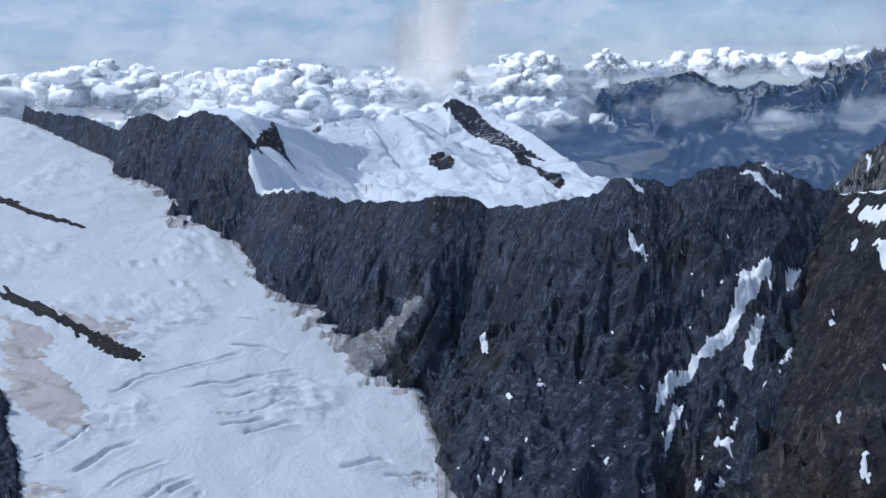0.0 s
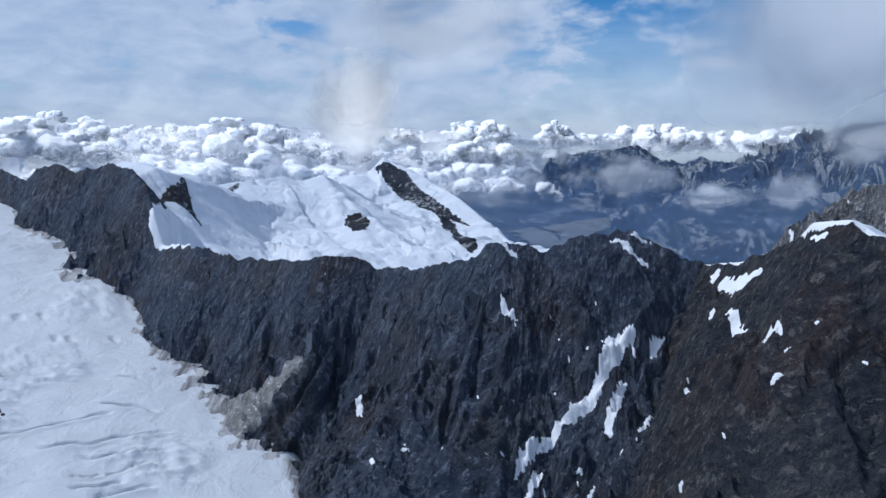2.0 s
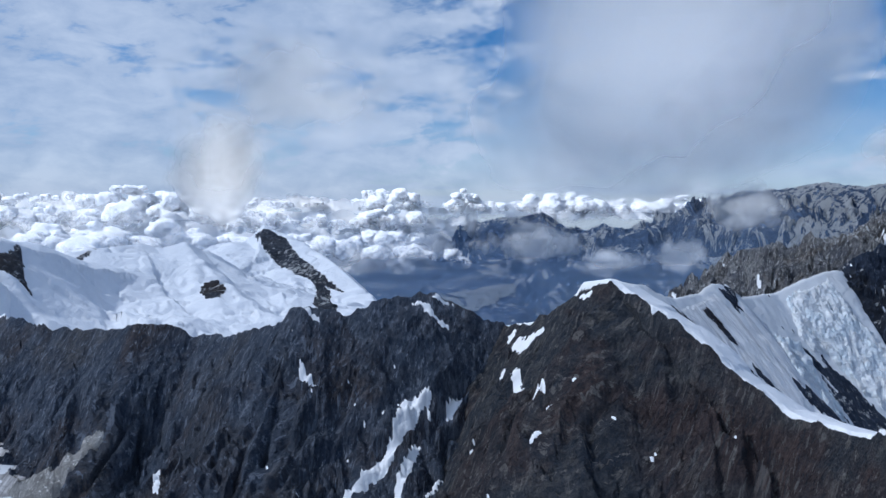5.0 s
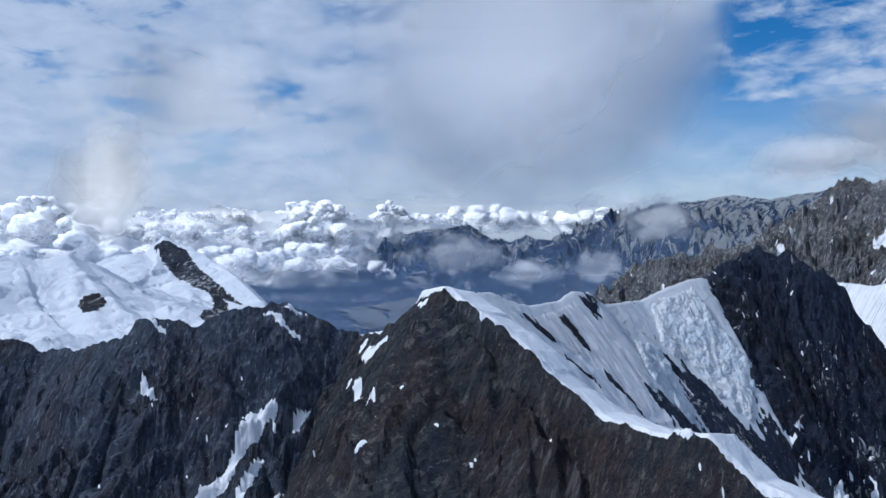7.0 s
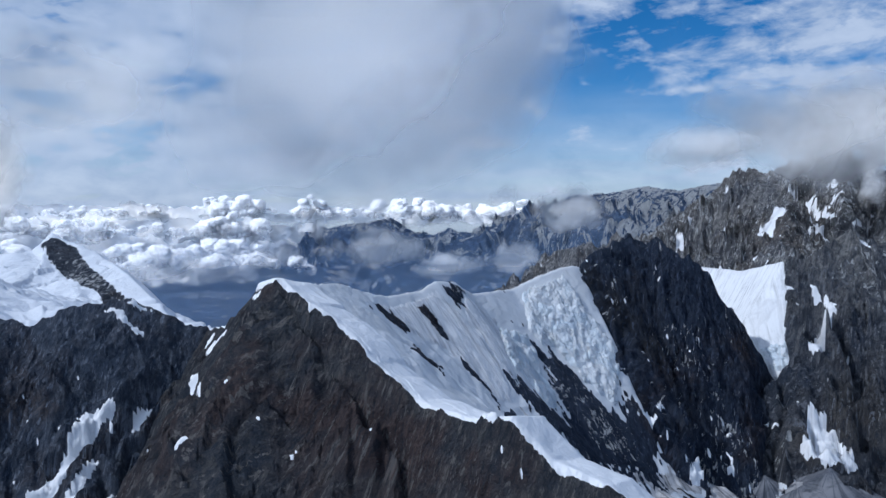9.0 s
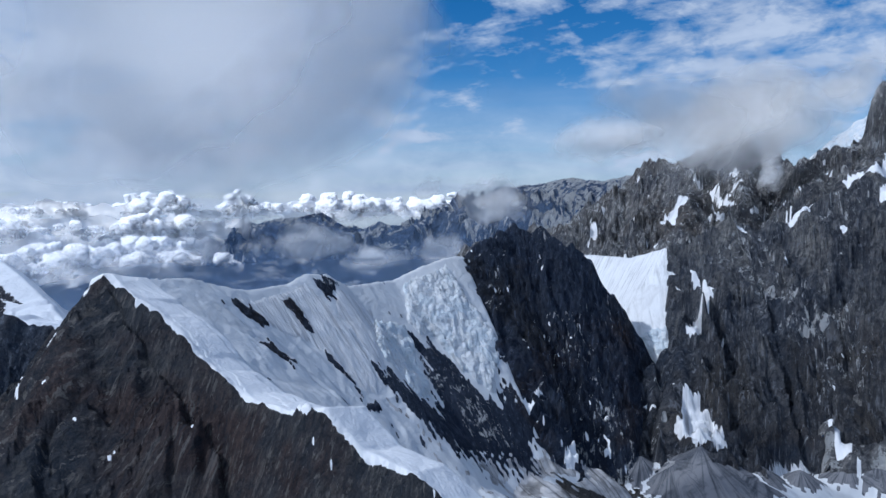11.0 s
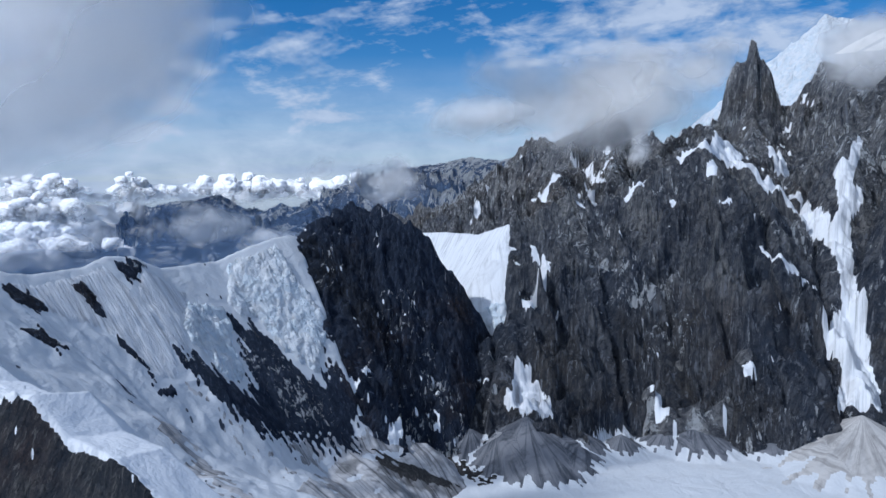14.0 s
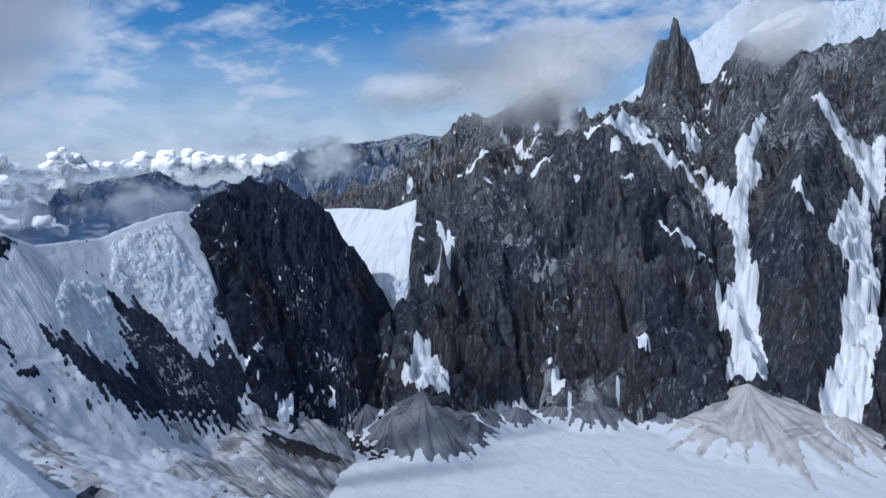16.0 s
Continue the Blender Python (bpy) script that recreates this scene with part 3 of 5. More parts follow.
def h_ice(X, Y):
    h, s, d = crests(X, Y, ICE_PEAK)
    return h + 5.0 * facets((X + 6 * fbm(X / 20, Y / 20, 2, 181)) / 26, (Y + 6 * fbm(X / 20, Y / 20, 2, 182)) / 20, 180) + 5 * fbm(X / 30, Y / 30, 4, 183)


def h_peak(X, Y):
    h, s, d = crests(X, Y, SNOW_PEAK)
    h = h + 6 * fbm(X / 90, Y / 60, 5, 101) * smooth(0, 80, d) + 3.6 * ridged(X / 60 + Y / 200, Y / 20, 3, 104) * smooth(0.0, 0.4, fbm(X / 120, Y / 120, 2, 107))
    crack = np.abs(perlin(X / 55 + 0.5 * fbm(X / 40, Y / 40, 2, 109), Y / 24 + 0.7 * fbm(X / 60, Y / 60, 2, 110), 108))
    h = h - 3.0 * smooth(0.10, 0.0, crack) * smooth(-0.1, 0.3, fbm(X / 80, Y / 80, 2, 112)) + 2.2 * facets(X / 34 + fbm(X / 30, Y / 30, 2, 113), Y / 26, 114) * smooth(0, 60, d)
    h = h - 0.5 * np.maximum(0, ((X - 116) * 180 + (Y - 980) * 62) / 190 - 20)
    return h - 300 * smooth(5, -15, beyond(X, Y, LONG_RIDGE[0][0] + LONG_RIDGE[1][0]))


CREVASSES = [((-134, 346), (-80, 369)), ((-112, 341), (-77, 352)), ((-110, 325), (-78, 340)), ((-97, 314), (-74, 326)), ((-169, 338), (-152, 357)), ((-152, 357), (-113, 382)), ((-121, 388), (-92, 387)), ((-223, 477), (-185, 487)), ((-178, 456), (-162, 456)), ((-152, 453), (-138, 461)), ((-125, 415), (-112, 418)), ((-161, 284), (-144, 306)), ((-145, 275), (-126, 293)), ((-127, 269), (-113, 284)), ((-175, 297), (-161, 320)), ((-110, 272), (-102, 277)), ((-50, 296), (-28, 302)), ((-29, 291), (-10, 298)), ((-19, 288), (-2, 294)), ((-107, 318), (-89, 327)), ((-183, 285), (-172, 298)), ((-117, 274), (-109, 281))]


def cracks(X, Y):
    """Bent crevasses: a trench each, with a raised downhill lip."""
    t = np.zeros(X.shape)
    wx, wy = 2.2 * fbm(X / 14, Y / 14, 2, 150), 2.2 * fbm(X / 14, Y / 14, 2, 160)
    for i, ((ax, ay), (bx, by)) in enumerate(CREVASSES):
        dx, dy = bx - ax, by - ay
        n = math.hypot(dx, dy)
        u = ((X + wx - ax) * dx + (Y + wy - ay) * dy) / (n * n)
        d = ((X + wx - ax) * dy - (Y + wy - ay) * dx) / n
        taper = smooth(-0.08, 0.25, u) * smooth(1.08, 0.75, u)
        half = (0.5 + 0.013 * n) * (1 + 0.5 * math.sin(i * 2.4))
        t += taper * (-5.5 * np.exp(-(d / half) ** 4) + 1.0 * np.exp(-((d - 2.6 * half) / (1.6 * half)) ** 2))
    return t


def h_glacier(X, Y):
    z = 254 + 0.17 * (Y - 350) - 0.10 * (X + 38) + cracks(X, Y)
    z += 1.6 * ridged(X / 22 + Y / 70, Y / 9, 3, 165) * smooth(0.1, 0.5, fbm(X / 70, Y / 70, 2, 168))
    z -= 30 * smooth(-5, 35, X + 0.3 * (Y - 300))
    return z + 1.2 * fbm(X / 60, Y / 60, 3, 111) - 300 * smooth(0, 20, beyond(X, Y, LONG_RIDGE[0][0]))


FANS = [(744, 206, 250), (764, 150, 238), (660, 276, 246), (643, 284, 241), (548, 318, 255), (530, 326, 245), (607, 291, 239), (583, 302, 242), (518, 340, 246), (692, 240, 240)]


def h_base(X, Y):
    return 226 + 0.04 * (Y - 230) + 0.6 * fbm(X / 50, Y / 50, 3, 121)


def h_fan(X, Y, at):
    """A cone of avalanche debris, furrowed from its tip."""
    d = np.hypot(X - at[0], Y - at[1])
    steep, flat = (0.5, 0.28) if at in FANS[:2] else (0.6, 0.46)
    return at[2] - steep * np.minimum(d, 16) - flat * np.maximum(d - 16, 0) + 1.2 * smooth(2, 30, d) * perlin(np.arctan2(Y - at[1], X - at[0]) * 9, d / 60, 126)


def h_floor(X, Y):
    h = h_base(X, Y)
    for at in FANS:
        h = np.maximum(h, h_fan(X, Y, at))
    return h


LANDS = {"long": h_long, "pyramid": h_pyramid, "snow_ridge": h_snow_ridge, "black": h_black, "hanging": h_hanging, "wall": h_wall,
         "massif": h_massif, "tower": h_tower, "ice": h_ice, "peak": h_peak, "glacier": h_glacier, "floor": h_floor}
LINES = {"long": LONG_RIDGE, "pyramid": PYRAMID, "snow_ridge": SNOW_RIDGE, "black": BLACK_PEAK, "hanging": HANGING, "wall": WALL, "massif": MASSIF, "tower": TOWER, "ice": ICE_PEAK, "peak": SNOW_PEAK}
AT = (150.0, -40.0)


def fan(a0, a1, da, radii):
    """A fan-shaped grid over the ground; angles are degrees clockwise from north."""
    a = np.radians(np.linspace(a0, a1, max(2, int((a1 - a0) / da))))[:, None]
    r = np.asarray(radii)[None, :]
    return AT[0] + r * np.sin(a), AT[1] + r * np.cos(a)


def steps(*runs):
    """Radii: runs of (from, to, step)."""
    return np.concatenate([np.arange(a, b, c) for a, b, c in runs])


def sheet(name, X, Y, Z, keep, mat, parent=None, lie=None, crisp=False):
    """One mesh out of the grid's cells that are kept."""
    n, m = X.shape
    ids = np.arange(n * m).reshape(n, m)
    quads = np.stack([ids[:-1, :-1], ids[:-1, 1:], ids[1:, 1:], ids[1:, :-1]], -1)[keep]
    used, inv = np.unique(quads, return_inverse=True)
    quads = inv.reshape(-1, 4)
    co = np.stack([X.ravel()[used], Y.ravel()[used], Z.ravel()[used]], 1)
    me = bpy.data.meshes.new(name)
    me.vertices.add(len(co))
    me.vertices.foreach_set("co", co.ravel())
    me.loops.add(quads.size)
    me.loops.foreach_set("vertex_index", quads[:, ::-1].ravel().astype(np.int32))
    me.polygons.add(len(quads))
    me.polygons.foreach_set("loop_start", np.arange(0, quads.size, 4, dtype=np.int32))
    me.update(calc_edges=True)
    U, V = lie if lie else (X, Y)
    me.attributes.new("lie", "FLOAT_VECTOR", "POINT").data.foreach_set("vector", np.stack([U.ravel()[used], V.ravel()[used], 0 * used], 1).ravel())
    if crisp:
        me.shade_flat()
    else:
        me.shade_smooth()
    me.materials.append(mat)
    ob = new(name, me)
    ob.parent = parent
    return ob


def cells(V):
    return (V[:-1, :-1] + V[1:, :-1] + V[:-1, 1:] + V[1:, 1:]) / 4


FIELD, LIE = {}, {}


def land(key, name, mat, rivals, label, category, sink=2.5):
    """The part of a landform that rises above its neighbours."""
    X, Y = fan(*GRIDS[key])
    Z = LANDS[key](X, Y)
    top = np.full(X.shape, -1e9)
    for r in rivals.split():
        top = np.maximum(top, LANDS[r](X, Y))
    keep = cells(Z - top) > -sink
    LIE[key] = X, Y
    if key in LINES:
        h, s, d = crests(X, Y, LINES[key])
        LIE[key] = s + 0.3 * X - 0.2 * Y, d
    if key == "floor":
        spread = np.stack([np.hypot(X - at[0], Y - at[1]) for at in FANS])
        near = np.argmin(spread, 0)
        fx, fy = (np.array([at[i] for at in FANS])[near] for i in (0, 1))
        LIE[key] = 22 * np.arctan2(Y - fy, X - fx) + 70 * near, spread.min(0)
    ob = tagged(sheet(name, X, Y, Z, keep, mat, None, LIE[key], key in ("long", "pyramid", "black", "wall", "massif", "tower", "ice")), label, category)
    FIELD[key] = X, Y, Z, keep, ob
    return ob


def within(x, y, poly):
    """Which places lie inside an outline."""
    m = np.zeros(x.shape, bool)
    for (ax, ay), (bx, by) in zip(poly, poly[1:] + poly[:1]):
        if ay != by:
            m ^= ((ay > y) != (by > y)) & (x < (bx - ax) * (y - ay) / (by - ay) + ax)
    return m


def largest(mask):
    """The largest connected part of a mask."""
    left, best = set(zip(*(int_list.tolist() for int_list in np.nonzero(mask)))), []
    while left:
        stack = [left.pop()]
        piece = list(stack)
        while stack:
            i, j = stack.pop()
            for q in ((i + 1, j), (i - 1, j), (i, j + 1), (i, j - 1)):
                if q in left:
                    left.discard(q)
                    stack.append(q)
                    piece.append(q)
        if len(piece) > len(best):
            best = piece
    out = np.zeros(mask.shape, bool)
    if best:
        out[tuple(np.array(best).T)] = True
    return out


def cover(key, name, mask, mat, lift, label="", kind=""):
    """A layer that lies on a landform, thin at its rim."""
    X, Y, Z, keep, ob = FIELD[key]
    mask = mask & keep
    if kind != "stuff" and name != "snow_slope":
        mask = largest(mask)
    if mask.sum() < 3:
        return None
    pad = np.zeros(X.shape, int)
    for a, b in ((0, 0), (0, 1), (1, 0), (1, 1)):
        pad[a:a + mask.shape[0], b:b + mask.shape[1]] += mask
    U, V = LIE[key]
    bend = 0.8 * fbm(X / 8, Y / 8, 3, 33)
    heave = 0.15 * fbm(X / 4, Y / 4, 3, 31) if lift < 1 else 0.4 * fbm(X / 9, Y / 9, 4, 31) + 0.7 * facets(U / 6 + bend, V / 5 - bend, 32) + 0.4 * facets(U / 2.5 + bend, V / 3 + bend, 34)
    return tagged(sheet(name, X, Y, Z + np.where(pad == 4, lift * (1 + heave), -0.15), mask, mat, ob, LIE[key]), label, kind=kind)


LAYERS = {
    "snow_patch": (SNOW_CLEAN, 0.35, "ragged patch of old white snow"),
    "snow_streak": (SNOW_CLEAN, 0.45, "narrow streak of white snow"),
    "snow_couloir": (SNOW_COULOIR, 0.6, "long grooved snow couloir"),
    "striped_snow": (SNOW_STRIPED, 0.6, "snow patch scored by dark rubble stripes"),
    "ice_lobe": (SERAC, 2.6, "thick broken ice lobe with blue seracs"),
    "scree_slope": (SCREE_PALE, 0.9, "pale grey scree slope"),
    "debris_slope": (SCREE, 0.9, "grey rubble heap"),
    "moraine_band": (SCREE_DARK, 0.6, "dark band of rubble on the ice"),
    "dirty_ice": (DIRTY_ICE, 0.25, "ice stained brown with dust"),
    "rock_outcrop": (ROCK_DARK, 3.0, "dark rock outcrop"),
    "rock_rib": (ROCK_STREAKED, 0.9, "dark rock rib streaked with snow"),
    "rock_face": (ROCK_BLACK, 0.8, "bare dark rock between the snow"),
    "grit_band": (GRIT, 0.3, "band of grey grit on the snow"),
    "snow_ribbon": (SNOW_CLEAN, 0.9, "smooth bright snow ribbon behind the crest"),
    "serac_band": (SERAC, 2.2, "band of blue broken seracs at the ice edge"),
    "groove_field": (SNOW_SLOPE, 0.5, "grey grooved snow between the rock ribs"),
    "debris_fan": (FAN, 1.0, "fan of dirty avalanche debris"),
}


def patch(key, name, poly, ragged=1.0, flow=None):
    """One patch of snow, rubble or rock on a landform, with a ragged rim round the outline; flow: the way in which its rims are drawn out."""
    X, Y = FIELD[key][:2]
    x, y = cells(X), cells(Y)
    box = (x > min(p[0] for p in poly) - 9 - 20 * bool(flow)) & (x < max(p[0] for p in poly) + 9 + 20 * bool(flow)) & (y > min(p[1] for p in poly) - 9 - 20 * bool(flow)) & (y < max(p[1] for p in poly) + 9 + 20 * bool(flow))
    mask = np.zeros(x.shape, bool)
    a, b = x[box], y[box]
    k = ragged * (0.8 if key == "wall" else 1.5 if key in ("peak", "floor") else min(0.9, 0.04 * max(max(p[0] for p in poly) - min(p[0] for p in poly), max(p[1] for p in poly) - min(p[1] for p in poly))))
    if flow:
        u, v = a * flow[0] + b * flow[1], b * flow[0] - a * flow[1]
        w = 14 * fbm(v / 2.5, u / 60, 4, 27, 0.6)
        a, b = a + w * flow[0], b + w * flow[1]
    mask[box] = within(a + k * fbm(a / (3 * k), b / (3 * k), 5, 7, 0.6), b + k * fbm(a / (3 * k), b / (3 * k), 5, 17, 0.6), poly)
    mat, lift, label = LAYERS[name]
    return cover(key, name, mask, mat, lift, label, "stuff" if flow else "")


def specks(key, name, lines, across, down, limit, seed, mat=SNOW_CLEAN, where=None, label="scattered small snow specks", lift=0.3):
    """Many small patches strewn down the slopes."""
    X, Y, Z, keep, ob = FIELD[key]
    h, s, d = crests(X, Y, lines)
    f = fbm(LIE[key][0] / across, d / down, 5, seed, 0.72) + 0.25 * fbm(X / 60, Y / 60, 2, seed + 4)
    mask = cells(f) > limit
    if where is not None:
        mask &= where(cells(X), cells(Y), cells(Z))
    return cover(key, name, mask, mat, lift, label, "stuff")


GRIDS = {
    "long": (-48, 24, 0.085, steps((170, 250, 1.4), (250, 420, 0.65), (420, 560, 1.0), (560, 1020, 3.0))),
    "pyramid": (-25, 72, 0.12, steps((95, 180, 1.6), (180, 390, 0.8))),
    "snow_ridge": (-8, 62, 0.13, steps((200, 420, 1.5), (420, 600, 1.5))),
    "black": (28, 60, 0.11, steps((430, 680, 1.0))),
    "hanging": (34, 50, 0.12, steps((530, 780, 1.5))),
    "wall": (38, 97, 0.12, steps((470, 900, 1.0), (900, 1450, 2.5))),
    "massif": (20, 86, 0.12, steps((560, 1000, 4.0), (1000, 1450, 2.2), (1450, 1750, 5.0))),
    "tower": (53.5, 62, 0.05, steps((1180, 1390, 1.4))),
    "ice": (50, 74, 0.12, steps((1180, 1800, 4.0))),
    "peak": (-35, 12, 0.11, steps((430, 620, 4.0), (620, 1250, 2.4))),
    "glacier": (-62, 12, 0.13, steps((200, 320, 1.2), (320, 560, 1.2), (560, 1150, 4.0))),
    "floor": (15, 120, 0.14, steps((150, 380, 3.0), (380, 760, 1.3))),
}
land("long", "rock_ridge", ROCK_DARK, "pyramid glacier", "long dark shale ridge above the glacier", "mountain")
land("pyramid", "pyramid_peak", ROCK_BROWN, "long snow_ridge", "brown pyramid-shaped rock peak with sharp crests", "mountain")
land("snow_ridge", "snow_ridge", SNOW, "pyramid long black floor", "snow-covered ridge with dark rock ribs", "mountain")
land("black", "black_peak", ROCK_BLACK, "snow_ridge hanging wall floor", "black rock peak dusted with snow specks", "mountain")
land("hanging", "hanging_glacier", SNOW_RUNNEL, "black wall", "steep hanging glacier between black rock walls", "glacier")
land("wall", "rock_wall", ROCK_GREY, "black massif floor hanging", "tall grey granite wall with snow couloirs", "mountain", 7.0)
land("massif", "rock_massif", ROCK_PALE, "wall", "jagged grey rock massif with snow patches", "mountain")
land("tower", "rock_tower", ROCK_PALE, "massif", "steep-sided brown rock tower ringed by cloud", "mountain")
land("ice", "ice_peak", SERAC, "massif tower wall", "high white peak hung with broken ice", "mountain")
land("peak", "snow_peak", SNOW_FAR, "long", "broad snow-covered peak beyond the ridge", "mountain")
land("glacier", "glacier", SNOW, "long", "white glacier with crevasses and moraine bands", "glacier")
land("floor", "cirque_glacier", SNOW, "snow_ridge black wall pyramid", "flat white glacier floor below the walls", "glacier")

# ---- snow, rubble and bare rock on the landforms ----
patch("long", "snow_patch", [(-146, 569), (-141, 579), (-132, 603), (-87.7, 484.5), (-104, 500), (-130, 532), (-145, 546), (-148, 552)])
patch("long", "snow_patch", [(145.9, 345.2), (151.5, 345.6), (160.0, 344.7), (157.4, 344.0), (148.4, 343.6)])
patch("long", "snow_patch", [(84.6, 354.1), (88.9, 352.6), (95.5, 349.0), (93.0, 348.3), (87.6, 351.1)])
patch("long", "snow_patch", [(13.2, 373.6), (17.5, 369.4), (19.8, 353.8), (20.7, 350.6), (15.7, 353.5), (16.4, 354.8)])
patch("long", "snow_patch", [(135.5, 307.6), (138.1, 306.5), (132.8, 297.1), (126.5, 289.3), (122.2, 292.5), (127.5, 297.5)])
patch("long", "snow_patch", [(154.1, 301.2), (142.7, 288.6), (135.7, 286.1), (139.9, 289.9)])
patch("pyramid", "snow_patch", [(137.5, 283.7), (134.1, 282.9), (126.4, 276.7), (117.7, 261.6), (116.0, 263.3), (123.8, 276.9), (131.9, 289.3)])
patch("long", "snow_patch", [(109.6, 272.3), (114.4, 271.3), (111.7, 268.5), (112.2, 263.5), (109.9, 266.9), (107.6, 270.7)])
patch("pyramid", "snow_patch", [(188.6, 291.4), (185.2, 293.8), (180.5, 298.2), (179.9, 318.5), (184.2, 321.9)])
patch("pyramid", "snow_patch", [(172.8, 262.1), (175.3, 259.9), (175.9, 247.2), (178.0, 243.7), (175.3, 245.5), (174.2, 256.5)])
patch("pyramid", "snow_patch", [(166.4, 240.1), (169.7, 242.4), (172.6, 236.5), (170.1, 239.2), (166.9, 237.8)])
patch("glacier", "moraine_band", [(-279, 443), (-251.7, 423.7), (-219.2, 404.4), (-194.1, 390.4), (-160.2, 370.0), (-164.7, 362.1), (-182.8, 370.3), (-209.2, 389.1), (-237.8, 403.0), (-267.4, 421.9)], 2.5, (0.86, -0.52))
patch("glacier", "moraine_band", [(-355, 583), (-317, 560), (-256, 532), (-255, 525), (-298, 540), (-345, 564)], 2.5, (0.86, -0.52))
patch("glacier", "dirty_ice", [(-232.8, 412.6), (-210.5, 406.5), (-179.0, 408.7), (-169.4, 404.2), (-182.3, 388.2), (-166.9, 371.9), (-188.0, 383.1), (-211.7, 394.8)], 2.0, (0.86, -0.52))
patch("glacier", "dirty_ice", [(-255.9, 400.8), (-234.1, 395.4), (-215.9, 383.4), (-215.2, 366.4), (-188.2, 342.9), (-166.0, 320.0), (-163.1, 304.0), (-181.1, 307.1), (-200.8, 318.5), (-217.0, 329.2)], 2.0, (0.86, -0.52))
patch("glacier", "dirty_ice", [(-186.3, 272.3), (-174.5, 276.3), (-157.2, 269.7), (-158.7, 263.1), (-181.2, 262.9)], 2.0, (0.86, -0.52))
patch("glacier", "rock_outcrop", [(-224.8, 338.4), (-209.2, 323.7), (-202.0, 306.1), (-189.6, 292.0), (-172.0, 262.6), (-183.2, 262.6)])
patch("peak", "rock_rib", [(-2, 1125), (20, 1125), (45, 1101), (73, 1032), (97, 966), (132, 895), (116, 916), (85, 947), (60, 988), (37, 1032), (14, 1072)])
patch("peak", "rock_rib", [(79, 979), (107, 922), (110, 669), (101, 655), (87, 701), (89, 930)])
patch("peak", "rock_rib", [(-15, 712), (-1, 726), (9, 697), (6, 669), (-7, 672), (-16, 703)])
patch("peak", "rock_rib", [(-135, 734), (-127, 755), (-122, 753), (-127, 723)])
patch("peak", "rock_rib", [(-152, 587), (-145, 642), (-127, 602), (-106, 579), (-114, 586), (-132, 597), (-143, 594)])
patch("snow_ridge", "grit_band", [(382.4, 305.2), (414.8, 314.7), (445.8, 310.2), (478.1, 303.1), (532.7, 328.5), (486.0, 283.9), (444.7, 292.8), (409.6, 300.5)], 1.0, (0.8, -0.6))
patch("snow_ridge", "grit_band", [(307.1, 268.3), (315.6, 258.8), (325.0, 229.6), (332.1, 195.3), (336.8, 183.1), (322.8, 182.8), (313.1, 223.3), (305.1, 246.2)], 1.0, (0.8, -0.6))
patch("black", "snow_patch", [(437.6, 361.7), (443.0, 359.9), (446.5, 351.0), (440.3, 353.7)])
patch("black", "snow_patch", [(450.3, 329.9), (473.1, 346.8), (484.3, 336.7), (474.0, 337.1), (451.3, 322.8)])
patch("wall", "snow_patch", [(634, 406), (632, 393), (626, 386), (624, 395), (628, 401)])
patch("wall", "snow_patch", [(613, 387), (624, 393), (602, 375), (594, 380), (607, 392)])
patch("long", "snow_patch", [(38.0, 308.5), (39.8, 309.2), (42.1, 308.0), (42.7, 306.1), (41.1, 306.3), (38.7, 307.1)])
patch("long", "snow_patch", [(54.3, 297.9), (56.1, 297.1), (58.7, 295.7), (59.5, 295.1), (57.7, 295.5), (55.0, 296.4)])
patch("long", "snow_patch", [(24.6, 308.1), (25.8, 308.0), (27.4, 305.6), (27.8, 302.4), (26.5, 301.7), (25.1, 306.7)])
patch("long", "snow_patch", [(11.3, 329.7), (12.6, 330.1), (14.6, 330.0), (15.2, 330.0), (13.8, 329.2), (11.9, 329.3)])
patch("long", "snow_patch", [(79.8, 288.4), (80.9, 289.1), (82.2, 288.2), (82.6, 287.7), (81.5, 287.0), (80.1, 287.4)])
patch("long", "snow_patch", [(84.7, 299.1), (86.8, 298.0), (87.3, 297.4), (86.8, 297.1), (84.8, 297.2), (84.1, 298.3)])
patch("long", "snow_patch", [(95.7, 262.4), (97.1, 263.3), (98.1, 261.0), (98.0, 258.7), (96.3, 257.0), (95.4, 259.7)])
patch("pyramid", "snow_patch", [(115.3, 241.2), (116.5, 242.1), (117.0, 240.4), (116.3, 237.7), (115.4, 237.2), (114.9, 238.9)])
patch("long", "snow_patch", [(105.3, 324.8), (105.0, 326.3), (106.0, 323.2), (107.0, 321.4), (107.2, 320.4), (105.9, 321.8)])
patch("pyramid", "snow_patch", [(181.9, 330.1), (184.4, 328.3), (184.9, 326.5), (183.1, 323.9), (180.0, 323.6), (180.0, 327.2)])
patch("pyramid", "snow_patch", [(173.6, 309.4), (174.9, 308.1), (174.9, 306.6), (173.3, 304.0), (171.0, 302.7), (172.0, 306.7)])
patch("long", "snow_patch", [(142.2, 291.8), (143.2, 292.8), (144.3, 292.7), (144.5, 292.1), (143.7, 291.6), (142.4, 291.2)])
patch("pyramid", "snow_patch", [(158.0, 291.1), (156.8, 285.2), (158.0, 283.6), (158.1, 283.0), (156.2, 283.0), (155.2, 285.1)])
patch("pyramid", "snow_patch", [(158.2, 272.2), (158.9, 272.3), (160.0, 272.1), (160.2, 271.6), (159.2, 271.1), (158.3, 271.6)])
patch("pyramid", "snow_patch", [(159.4, 284.8), (159.8, 284.0), (160.3, 282.3), (159.8, 280.5), (159.4, 281.2), (159.2, 283.4)])
